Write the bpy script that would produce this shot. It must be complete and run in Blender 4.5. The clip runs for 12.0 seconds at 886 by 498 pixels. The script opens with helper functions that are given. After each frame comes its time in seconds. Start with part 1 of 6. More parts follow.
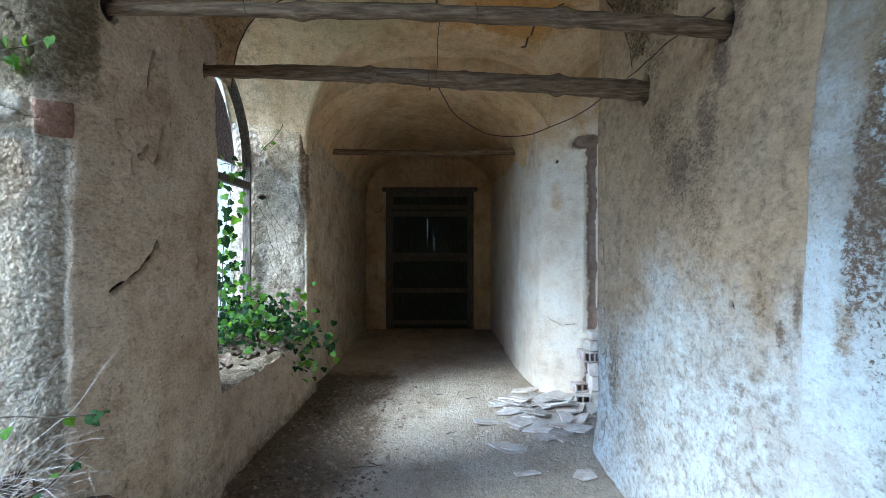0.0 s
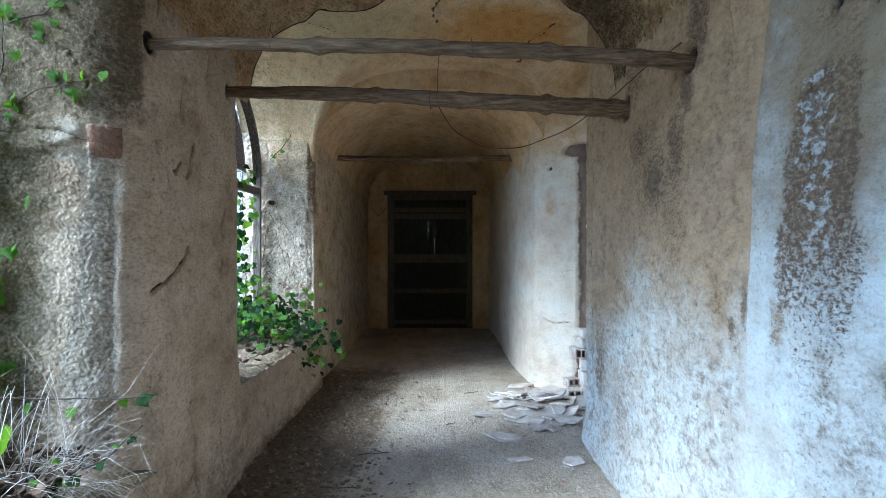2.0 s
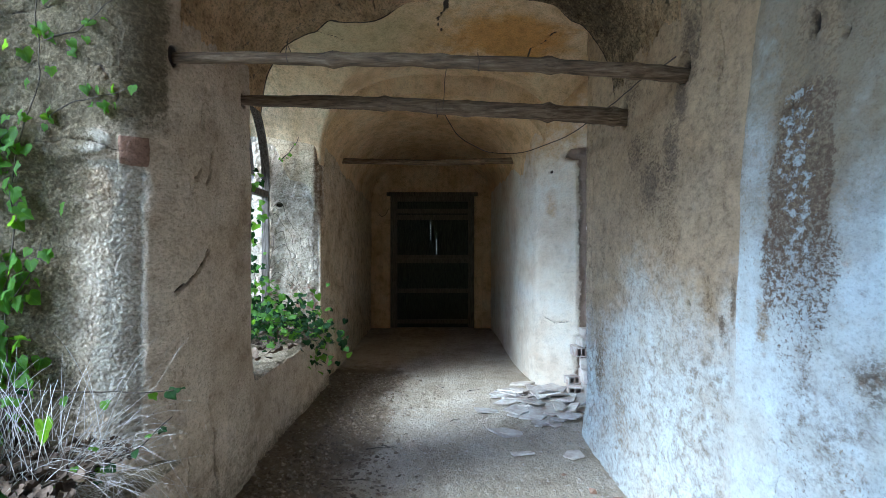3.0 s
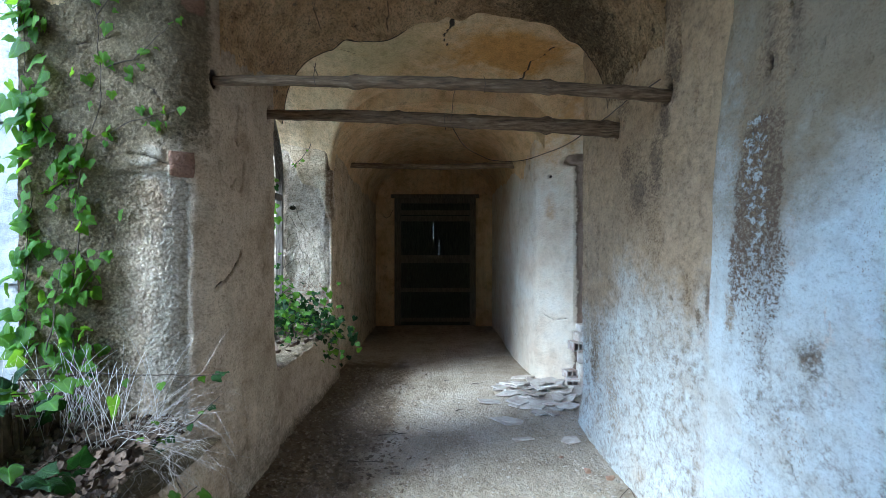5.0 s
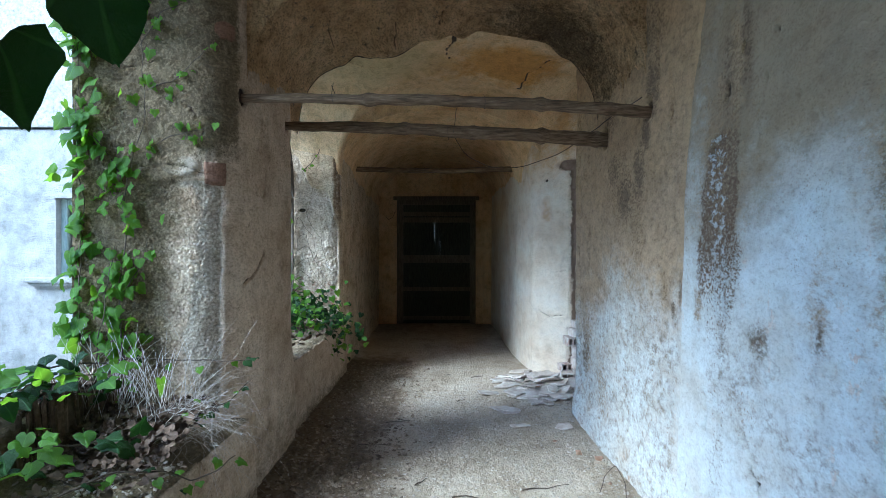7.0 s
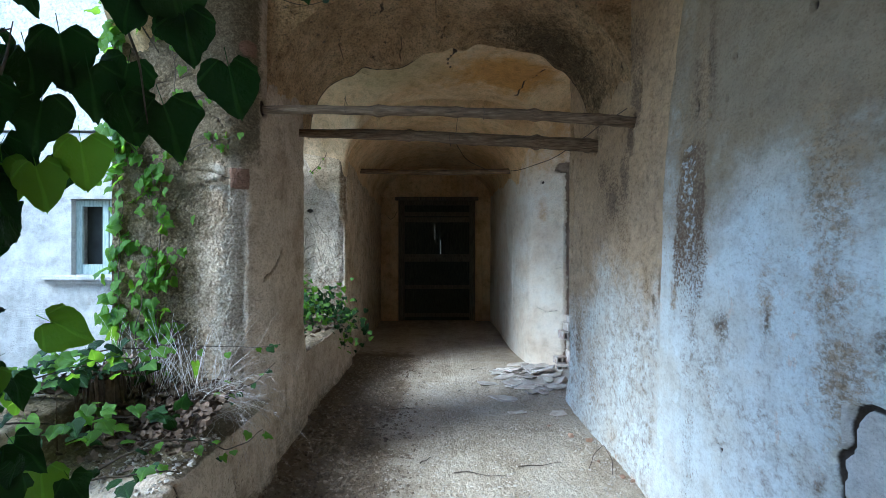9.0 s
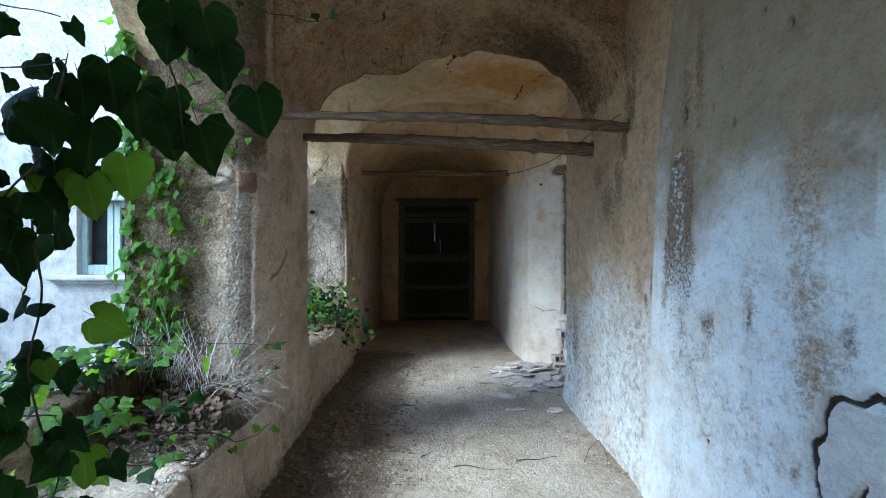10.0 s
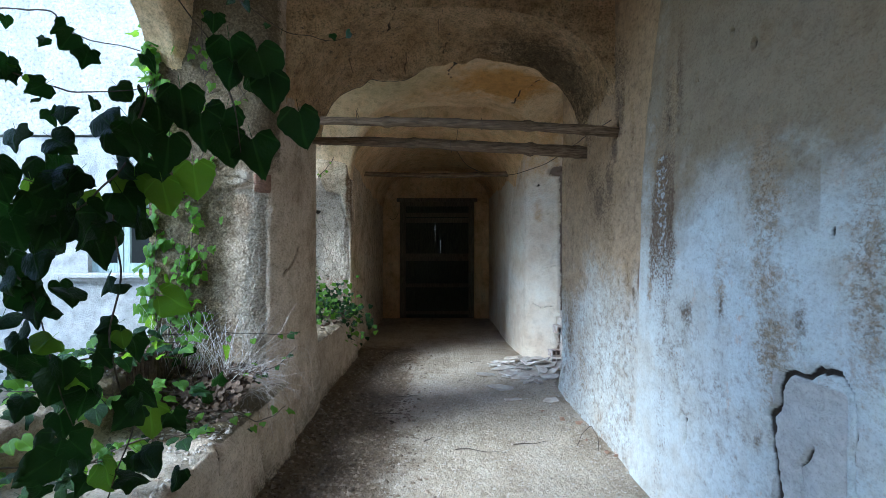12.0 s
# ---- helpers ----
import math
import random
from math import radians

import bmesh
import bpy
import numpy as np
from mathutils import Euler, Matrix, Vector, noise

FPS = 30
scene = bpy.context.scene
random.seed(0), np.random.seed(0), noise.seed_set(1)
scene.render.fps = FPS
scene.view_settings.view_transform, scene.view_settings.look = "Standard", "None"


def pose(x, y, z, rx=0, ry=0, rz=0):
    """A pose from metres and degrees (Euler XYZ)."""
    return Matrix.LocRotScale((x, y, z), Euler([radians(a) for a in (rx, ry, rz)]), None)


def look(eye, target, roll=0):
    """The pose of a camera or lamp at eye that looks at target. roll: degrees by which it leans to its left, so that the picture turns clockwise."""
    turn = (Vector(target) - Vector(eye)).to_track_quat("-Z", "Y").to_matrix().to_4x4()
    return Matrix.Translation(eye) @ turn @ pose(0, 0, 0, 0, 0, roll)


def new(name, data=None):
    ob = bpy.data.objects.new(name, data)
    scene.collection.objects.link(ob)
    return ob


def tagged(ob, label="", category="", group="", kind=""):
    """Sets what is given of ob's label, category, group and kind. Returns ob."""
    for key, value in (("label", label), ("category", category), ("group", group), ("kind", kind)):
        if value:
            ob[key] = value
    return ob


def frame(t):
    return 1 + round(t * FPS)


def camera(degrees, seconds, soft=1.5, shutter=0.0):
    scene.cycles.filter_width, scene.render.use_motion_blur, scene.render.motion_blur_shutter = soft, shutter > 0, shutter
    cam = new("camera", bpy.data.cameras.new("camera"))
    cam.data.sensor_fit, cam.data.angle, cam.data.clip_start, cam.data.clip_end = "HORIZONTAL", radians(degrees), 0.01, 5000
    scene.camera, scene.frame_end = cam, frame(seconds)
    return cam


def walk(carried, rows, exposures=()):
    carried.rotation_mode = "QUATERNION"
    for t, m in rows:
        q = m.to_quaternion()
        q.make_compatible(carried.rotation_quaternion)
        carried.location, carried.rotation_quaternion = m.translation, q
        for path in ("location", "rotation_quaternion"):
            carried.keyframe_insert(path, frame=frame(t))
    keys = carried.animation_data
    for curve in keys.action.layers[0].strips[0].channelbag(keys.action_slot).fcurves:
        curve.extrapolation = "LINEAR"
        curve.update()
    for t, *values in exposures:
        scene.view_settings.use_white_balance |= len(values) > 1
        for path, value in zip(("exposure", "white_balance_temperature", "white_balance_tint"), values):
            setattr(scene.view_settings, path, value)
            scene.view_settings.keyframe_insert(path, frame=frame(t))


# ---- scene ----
cam = camera(68.0, 12.0, soft=0.45)
METRES, EYE, TILT, LEAN, TURN = 1.9, 1.15, 0.0, 0.0, 0.0
ROWS = [
    (0.0, 0.0, 0.0, 0.0, 0.0, 0.0, -0.0),
    (0.5, -0.0022, -0.0385, 0.0007, -0.0, 0.01, -0.01),
    (1.0, -0.0017, -0.0774, 0.0021, -0.01, 0.02, -0.0),
    (1.5, -0.0002, -0.1138, 0.0057, -0.0, 0.02, -0.01),
    (2.0, 0.0004, -0.15, 0.0097, -0.01, 0.03, -0.01),
    (2.5, -0.0057, -0.1851, 0.0116, -0.0, 0.03, -0.01),
    (3.0, -0.0144, -0.2211, 0.0148, 0.01, 0.03, -0.01),
    (5.0, -0.0375, -0.3822, 0.0178, -0.02, 0.03, -0.01),
    (5.5, -0.043, -0.4243, 0.0174, -0.03, 0.06, -0.01),
    (6.0, -0.0491, -0.4674, 0.0171, -0.04, 0.04, -0.02),
    (6.5, -0.0517, -0.51, 0.0175, -0.05, 0.06, -0.02),
    (7.0, -0.049, -0.5506, 0.0176, -0.06, 0.06, -0.03),
    (9.0, -0.0594, -0.7099, 0.0121, -0.14, 0.03, -0.01),
    (9.5, -0.0598, -0.7426, 0.0143, -0.15, 0.05, -0.02),
    (10.0, -0.0614, -0.7729, 0.0145, -0.18, 0.05, -0.01),
    (10.5, -0.061, -0.8022, 0.0134, -0.17, 0.06, -0.01),
    (11.0, -0.0609, -0.8321, 0.0102, -0.19, 0.07, -0.02),
    (11.5, -0.0629, -0.8637, 0.0063, -0.19, 0.08, -0.02),
    (12.0, -0.0687, -0.8993, 0.004, -0.22, 0.08, -0.03),
]
STOPS = 2.85
walk(cam, [(t, pose(0, 0, EYE, TILT, LEAN, TURN) @ pose(METRES * x, METRES * y, METRES * z, 90 + pitch, roll, yaw)) for t, x, y, z, yaw, pitch, roll in ROWS],
     exposures=[(0.0, STOPS + 0.46, 5400, 2), (3.0, STOPS + 0.36, 5420, 2), (7.0, STOPS + 0.10, 5480, 2), (12.0, STOPS - 0.04, 5600, 4)])

# ---- daylight: high soft sun and blue sky over the courtyard ----
SUN_WAY = Vector((1.0, 0.64, -0.92)).normalized()
world = bpy.data.worlds.new("sky")
scene.world = world
world.use_nodes = True
wn = world.node_tree
sky = wn.nodes.new("ShaderNodeTexSky")
sky.sky_type = "NISHITA"
sky.sun_disc = False
sky.sun_elevation = math.asin(-SUN_WAY.z)
sky.sun_rotation = math.atan2(-SUN_WAY.x, -SUN_WAY.y)
sky.air_density = 1.0
sky.dust_density = 0.5
sky.ozone_density = 3.0
back = wn.nodes["Background"]
wn.links.new(sky.outputs[0], back.inputs[0])
back.inputs[1].default_value = 0.13
sun = bpy.data.lights.new("sun", "SUN")
sun.energy, sun.angle, sun.color = 1.0, radians(32), (0.88, 0.96, 1.0)
sun_ob = new("sun", sun)
sun_ob.matrix_world = look((-6, -6, 12), Vector((-6, -6, 12)) + SUN_WAY)


# ---- noise on arrays ----
def lattice(ix, iy, iz, seed):
    h = (ix * 374761393 + iy * 668265263 + iz * 2147483647 + seed * 974634777) & 0xFFFFFFFF
    h = ((h ^ (h >> 13)) * 1274126177) & 0xFFFFFFFF
    h = ((h ^ (h >> 16)) * 2246822519) & 0xFFFFFFFF
    return ((h ^ (h >> 15)) & 0xFFFF) / 32767.5 - 1.0


def vnoise(P, scale, seed=0):
    q = np.asarray(P, dtype=np.float64) * scale
    i = np.floor(q).astype(np.int64)
    f = q - i
    f = f * f * (3 - 2 * f)
    i &= 0xFFFF
    out = 0
    for a in (0, 1):
        for b in (0, 1):
            for c in (0, 1):
                w = (f[..., 0] if a else 1 - f[..., 0]) * (f[..., 1] if b else 1 - f[..., 1]) * (f[..., 2] if c else 1 - f[..., 2])
                out = out + w * lattice(i[..., 0] + a, i[..., 1] + b, i[..., 2] + c, seed)
    return out


def fbm(P, scale, octaves=4, seed=0, gain=0.5):
    out, amp, tot = 0, 1.0, 0
    for k in range(octaves):
        out = out + amp * vnoise(P, scale * 2.03 ** k, seed + 17 * k)
        tot += amp
        amp *= gain
    return out / tot


def cells(P, scale, seed=0):
    """Distance to the nearest of many scattered points, for pebbly coats."""
    q = np.asarray(P, dtype=np.float64) * scale
    i = np.floor(q).astype(np.int64)
    best = np.full(q.shape[:-1], 9.0)
    for a in (-1, 0, 1):
        for b in (-1, 0, 1):
            for c in (-1, 0, 1):
                j = (i + (a, b, c)) & 0xFFFF
                d = 0
                for k in range(3):
                    d = d + (i[..., k] + (a, b, c)[k] + 0.5 + 0.42 * lattice(j[..., 0], j[..., 1], j[..., 2], seed + 31 * k) - q[..., k]) ** 2
                best = np.minimum(best, d)
    return np.sqrt(best)


def smooth(a, b, x):
    t = np.clip((x - a) / (b - a), 0, 1)
    return t * t * (3 - 2 * t)


def blob(a, b, a0, b0, ra, rb, soft=0.6):
    """1 in the middle of an ellipse, falling to 0 past its edge."""
    d = np.sqrt(((a - a0) / ra) ** 2 + ((b - b0) / rb) ** 2)
    return 1 - smooth(1 - soft, 1 + soft * 0.4, d)


def near_line(a, b, pts):
    """Distance of (a, b) to a broken line."""
    best = np.full(np.shape(a), 9.0)
    for (x0, y0), (x1, y1) in zip(pts[:-1], pts[1:]):
        dx, dy = x1 - x0, y1 - y0
        t = np.clip(((a - x0) * dx + (b - y0) * dy) / (dx * dx + dy * dy + 1e-12), 0, 1)
        best = np.minimum(best, np.hypot(a - x0 - t * dx, b - y0 - t * dy))
    return best


# ---- mesh helpers ----
def mesh_object(name, verts, faces, material=None, parent=None, smoothed=True, marks=None):
    me = bpy.data.meshes.new(name)
    me.from_pydata([tuple(v) for v in verts], [], [tuple(f) for f in faces])
    if smoothed:
        me.polygons.foreach_set("use_smooth", [True] * len(me.polygons))
    for key, values in (marks or {}).items():
        at = me.attributes.new(key, "FLOAT", "POINT")
        at.data.foreach_set("value", np.asarray(values, dtype=np.float32).ravel())
    if material:
        me.materials.append(material)
    me.update()
    ob = new(name, me)
    ob.parent = parent
    return ob


def part(name, bm, material, parent, label="", smoothed=False):
    me = bpy.data.meshes.new(name)
    bm.to_mesh(me)
    bm.free()
    me.materials.append(material)
    if smoothed:
        me.polygons.foreach_set("use_smooth", [True] * len(me.polygons))
    ob = new(name, me)
    ob.parent = parent
    return tagged(ob, label=label) if label else ob


def grid_faces(nu, nv, flip=False, ring=False):
    i, j = np.meshgrid(np.arange(nu if ring else nu - 1), np.arange(nv - 1), indexing="ij")
    a = (i * nv + j).ravel()
    b = (((i + 1) % nu) * nv + j).ravel()
    quad = np.stack([a, b, b + 1, a + 1], 1)
    return quad[:, ::-1] if flip else quad


def normals_of(P):
    du = np.gradient(P, axis=0)
    dv = np.gradient(P, axis=1)
    n = np.cross(du, dv)
    return n / (np.linalg.norm(n, axis=-1, keepdims=True) + 1e-12)


def sheet(name, P, material, relief=None, marks=None, flip=False, parent=None, back=0.0):
    """A surface from a grid of places P (nu, nv, 3), pushed along its normal by relief(P).
    back: thickness of the body behind it."""
    n = normals_of(P) * (-1 if flip else 1)
    keyed = marks(P) if marks else None
    Q = P + n * relief(P)[..., None] if relief is not None else P
    nu, nv = P.shape[:2]
    verts, faces = Q.reshape(-1, 3), [tuple(f) for f in grid_faces(nu, nv, flip)]
    if back:
        rim = [(i, 0) for i in range(nu)] + [(nu - 1, j) for j in range(1, nv)] + [(i, nv - 1) for i in range(nu - 2, -1, -1)] + [(0, j) for j in range(nv - 2, 0, -1)]
        base = len(verts)
        verts = np.concatenate([verts, np.array([P[i, j] - n[i, j] * back for i, j in rim])])
        for k in range(len(rim)):
            a, b = rim[k], rim[(k + 1) % len(rim)]
            faces.append((a[0] * nv + a[1], b[0] * nv + b[1], base + (k + 1) % len(rim), base + k))
        if keyed:
            keyed = {k: np.concatenate([v.ravel(), np.zeros(len(rim))]) for k, v in keyed.items()}
    return mesh_object(name, verts, faces, material, parent, True, keyed)


def box(bm, x0, x1, y0, y1, z0, z1, bevel=0.0, m=None):
    geo = bmesh.ops.create_cube(bm, size=1.0)["verts"]
    bmesh.ops.transform(bm, verts=geo, matrix=Matrix.Translation(((x0 + x1) / 2, (y0 + y1) / 2, (z0 + z1) / 2)) @ Matrix.Diagonal((x1 - x0, y1 - y0, z1 - z0, 1)))
    if bevel:
        edges = list({e for v in geo for e in v.link_edges})
        made = bmesh.ops.bevel(bm, geom=edges, offset=bevel, segments=2, affect="EDGES", profile=0.6)
        geo = list(set(made["verts"]) | {v for v in geo if v.is_valid})
    if m is not None:
        bmesh.ops.transform(bm, verts=[v for v in geo if v.is_valid], matrix=m)
    return bm


def one_box(*args, **kw):
    return box(bmesh.new(), *args, **kw)


def tube_mesh(points, radii, sides=6, wobble=0.0, seed=0):
    """Vertices and faces of a closed tube along points."""
    pts = np.asarray(points, dtype=float)
    tang = np.gradient(pts, axis=0)
    tang /= np.linalg.norm(tang, axis=1, keepdims=True) + 1e-12
    up = np.array([0.0, 0.0, 1.0]) if abs(tang[0][2]) < 0.9 else np.array([1.0, 0.0, 0.0])
    verts = []
    side = np.cross(tang[0], up)
    for k, p in enumerate(pts):
        side = side - tang[k] * np.dot(side, tang[k])
        side /= np.linalg.norm(side) + 1e-12
        other = np.cross(tang[k], side)
        for s in range(sides):
            a = 2 * math.pi * s / sides
            verts.append(p + radii[k] * (math.cos(a) * side + math.sin(a) * other))
    verts = np.array(verts)
    if wobble:
        c = np.repeat(pts, sides, axis=0)
        verts = c + (verts - c) * (1 + wobble * fbm(verts, 14, 4, seed)[:, None])
    faces = []
    for k in range(len(pts) - 1):
        for s in range(sides):
            a, b = k * sides + s, k * sides + (s + 1) % sides
            faces.append((a, b, b + sides, a + sides))
    faces.append(tuple(range(sides))[::-1])
    faces.append(tuple(range((len(pts) - 1) * sides, len(pts) * sides)))
    return verts, faces


def joined(pieces):
    verts, faces, base = [], [], 0
    for v, f in pieces:
        verts.append(np.asarray(v))
        faces.extend(tuple(i + base for i in q) for q in f)
        base += len(v)
    return np.concatenate(verts), faces


# ---- materials ----
def nodes_of(name):
    m = bpy.data.materials.new(name)
    m.use_nodes = True
    t = m.node_tree
    return m, t, t.nodes["Principled BSDF"]


def put(t, kind, **sets):
    n = t.nodes.new(kind)
    for k, v in sets.items():
        key = k.replace("_", " ").title() if k not in ("operation", "data_type", "blend_type", "attribute_name", "feature", "noise_dimensions") else k
        if key == "operation":
            n.operation = v
        elif key == "data_type":
            n.data_type = v
        elif key == "blend_type":
            n.blend_type = v
        elif key == "attribute_name":
            n.attribute_name = v
        elif key == "feature":
            n.feature = v
        else:
            n.inputs[key].default_value = v
    return n


def noise_of(t, where, scale, detail=6.0, rough=0.6, stretch=None):
    if stretch:
        mp = t.nodes.new("ShaderNodeMapping")
        mp.inputs["Scale"].default_value = stretch
        t.links.new(where, mp.inputs["Vector"])
        where = mp.outputs[0]
    n = put(t, "ShaderNodeTexNoise", scale=scale, detail=detail, roughness=rough)
    t.links.new(where, n.inputs["Vector"])
    return n.outputs[0]


def ramp_of(t, fac, stops):
    r = t.nodes.new("ShaderNodeValToRGB")
    e = r.color_ramp.elements
    while len(e) < len(stops):
        e.new(0.5)
    for el, (p, c) in zip(e, stops):
        el.position, el.color = p, (*c, 1)
    t.links.new(fac, r.inputs[0])
    return r.outputs[0]


def mix_of(t, fac, a, b, how="MIX"):
    n = t.nodes.new("ShaderNodeMix")
    n.data_type, n.blend_type = "RGBA", how
    for sock, v in ((n.inputs[0], fac), (n.inputs[6], a), (n.inputs[7], b)):
        if hasattr(v, "is_output"):
            t.links.new(v, sock)
        elif isinstance(v, tuple):
            sock.default_value = (*v, 1)
        else:
            sock.default_value = v
    return n.outputs[2]


def sum_of(t, a, b, how="ADD", c=None):
    n = t.nodes.new("ShaderNodeMath")
    n.operation = how
    for sock, v in zip(n.inputs, (a, b, c)):
        if v is None:
            continue
        if hasattr(v, "is_output"):
            t.links.new(v, sock)
        else:
            sock.default_value = v
    return n.outputs[0]


def step_of(t, v, lo, hi):
    n = t.nodes.new("ShaderNodeMapRange")
    n.interpolation_type = "SMOOTHSTEP"
    t.links.new(v, n.inputs[0])
    n.inputs[1].default_value, n.inputs[2].default_value = lo, hi
    return n.outputs[0]


SOFT = ("damp", "ochre", "moss", "orange", "yellow", "upper", "bare", "dirt")
GRAINY = ("damp", "ochre", "moss")


def plaster(name, stops, marks=(), spots=(), bump=0.5, fine=90.0, coarse=9.0, rough=0.92, streak=0.35, depth=0.01, tint=(0.36, 0.27, 0.17), mottle=0.6, pit=0.6, specks=(), pores=0.5, pebbly=""):
    """Old lime plaster. marks: (attribute, colour, breakup scale, breakup amount). spots: (scale, threshold, colour)."""
    m, t, bsdf = nodes_of(name)
    drawn = t.nodes.new("ShaderNodeMapping")
    drawn.inputs["Scale"].default_value = (1.5, 0.8, 1.5)
    t.links.new(t.nodes.new("ShaderNodeNewGeometry").outputs["Position"], drawn.inputs["Vector"])
    at = drawn.outputs[0]
    col = ramp_of(t, noise_of(t, at, 2.1, 10, 0.66), stops)
    grain = noise_of(t, at, coarse, 8, 0.66)
    pits = noise_of(t, at, fine * 0.6, 3, 0.55)
    runs = noise_of(t, at, 3.0, 9, 0.7, (3.2, 3.2, 0.45))
    col = mix_of(t, sum_of(t, step_of(t, runs, 0.46, 0.72), streak, "MULTIPLY"), col, tint)
    height = sum_of(t, sum_of(t, noise_of(t, at, fine * 0.35, 3, 0.5), pits), sum_of(t, grain, 1.2, "MULTIPLY"))
    for scale, limit, colour in spots:
        f = step_of(t, noise_of(t, at, scale, 7, 0.75), limit, limit + 0.06)
        col = mix_of(t, f, col, colour)
        height = sum_of(t, height, sum_of(t, f, -0.5, "MULTIPLY"))
    for scale, limit, wide, wide_limit, colour in specks:
        f = sum_of(t, step_of(t, noise_of(t, at, scale, 5, 0.7, (1, 1, 0.6)), limit, limit + 0.05), step_of(t, noise_of(t, at, wide, 6, 0.65, (2, 2, 0.6)), wide_limit, wide_limit + 0.12), "MULTIPLY")
        col = mix_of(t, f, col, colour)
        height = sum_of(t, height, sum_of(t, f, -0.6, "MULTIPLY"))
    # the near-black gap colour paints the shade inside cracks and holes
    for key, colour, scale, amount in marks:
        a = t.nodes.new("ShaderNodeAttribute")
        a.attribute_name = key
        n = noise_of(t, at, scale, 10, 0.76)
        shade = mix_of(t, noise_of(t, at, scale * 2.3, 6, 0.7), tuple(c * 0.7 for c in colour), tuple(min(1.0, c * 1.3) for c in colour))
        if key in SOFT:
            # a thin wash that fades out, and dark grains thickening towards its middle
            f = step_of(t, sum_of(t, a.outputs["Fac"], sum_of(t, sum_of(t, n, 0.5, "SUBTRACT"), amount * 4, "MULTIPLY")), 0.10, 0.80)
            col = mix_of(t, sum_of(t, f, 0.92, "MULTIPLY"), col, shade)
            if key in GRAINY:
                g = step_of(t, sum_of(t, noise_of(t, at, 60, 4, 0.65), sum_of(t, a.outputs["Fac"], 0.18, "MULTIPLY")), 0.60, 0.66)
                g = sum_of(t, g, step_of(t, a.outputs["Fac"], 0.12, 0.5), "MULTIPLY")
                col = mix_of(t, sum_of(t, g, 0.6, "MULTIPLY"), col, tuple(c * 0.5 for c in colour))
        else:
            f = sum_of(t, sum_of(t, n, 0.5, "SUBTRACT"), amount * 5, "MULTIPLY")
            f = step_of(t, sum_of(t, a.outputs["Fac"], f), 0.34, 0.70)
            f = sum_of(t, f, step_of(t, a.outputs["Fac"], 0.04, 0.16), "MULTIPLY")
            col = mix_of(t, f, col, shade)
        height = sum_of(t, height, sum_of(t, f, -0.4, "MULTIPLY"))
    col = mix_of(t, mottle, col, ramp_of(t, grain, [(0.36, (0.42, 0.35, 0.28)), (0.47, (0.92, 0.90, 0.87)), (0.60, (1.08, 1.08, 1.07))]), "MULTIPLY")
    col = mix_of(t, pit, col, ramp_of(t, pits, [(0.33, (0.30, 0.25, 0.21)), (0.46, (0.90, 0.89, 0.87)), (0.60, (1.12, 1.12, 1.12))]), "MULTIPLY")
    if pebbly:
        a = t.nodes.new("ShaderNodeAttribute")
        a.attribute_name = pebbly
        vor = put(t, "ShaderNodeTexVoronoi", scale=62.0)
        t.links.new(at, vor.inputs["Vector"])
        lump = sum_of(t, sum_of(t, 0.75, vor.outputs["Distance"], "SUBTRACT"), noise_of(t, at, 60, 3, 0.6), "ADD")
        # shade in the crevices between lumps, multiplied into the colour
        col = mix_of(t, sum_of(t, a.outputs["Fac"], 0.5, "MULTIPLY"), col, ramp_of(t, lump, [(0.45, (0.34, 0.29, 0.24)), (0.75, (0.86, 0.84, 0.81)), (1.0, (1.12, 1.12, 1.12))]), "MULTIPLY")
        height = sum_of(t, height, sum_of(t, lump, sum_of(t, a.outputs["Fac"], 0.7, "MULTIPLY"), "MULTIPLY"))
    pore = noise_of(t, at, 130, 4, 0.7)
    col = mix_of(t, pores, col, ramp_of(t, pore, [(0.34, (0.34, 0.29, 0.24)), (0.43, (0.88, 0.87, 0.85)), (0.52, (1.0, 1.0, 1.0)), (0.66, (1.06, 1.06, 1.06))]), "MULTIPLY")
    height = sum_of(t, height, sum_of(t, pore, 0.5, "MULTIPLY"))
    b = t.nodes.new("ShaderNodeBump")
    b.inputs["Strength"].default_value, b.inputs["Distance"].default_value = min(1.0, bump * 1.6), depth * 2.2
    t.links.new(height, b.inputs["Height"])
    t.links.new(b.outputs[0], bsdf.inputs["Normal"])
    t.links.new(col, bsdf.inputs["Base Color"])
    bsdf.inputs["Roughness"].default_value = rough
    bsdf.inputs["Specular IOR Level"].default_value = 0.2
    return m


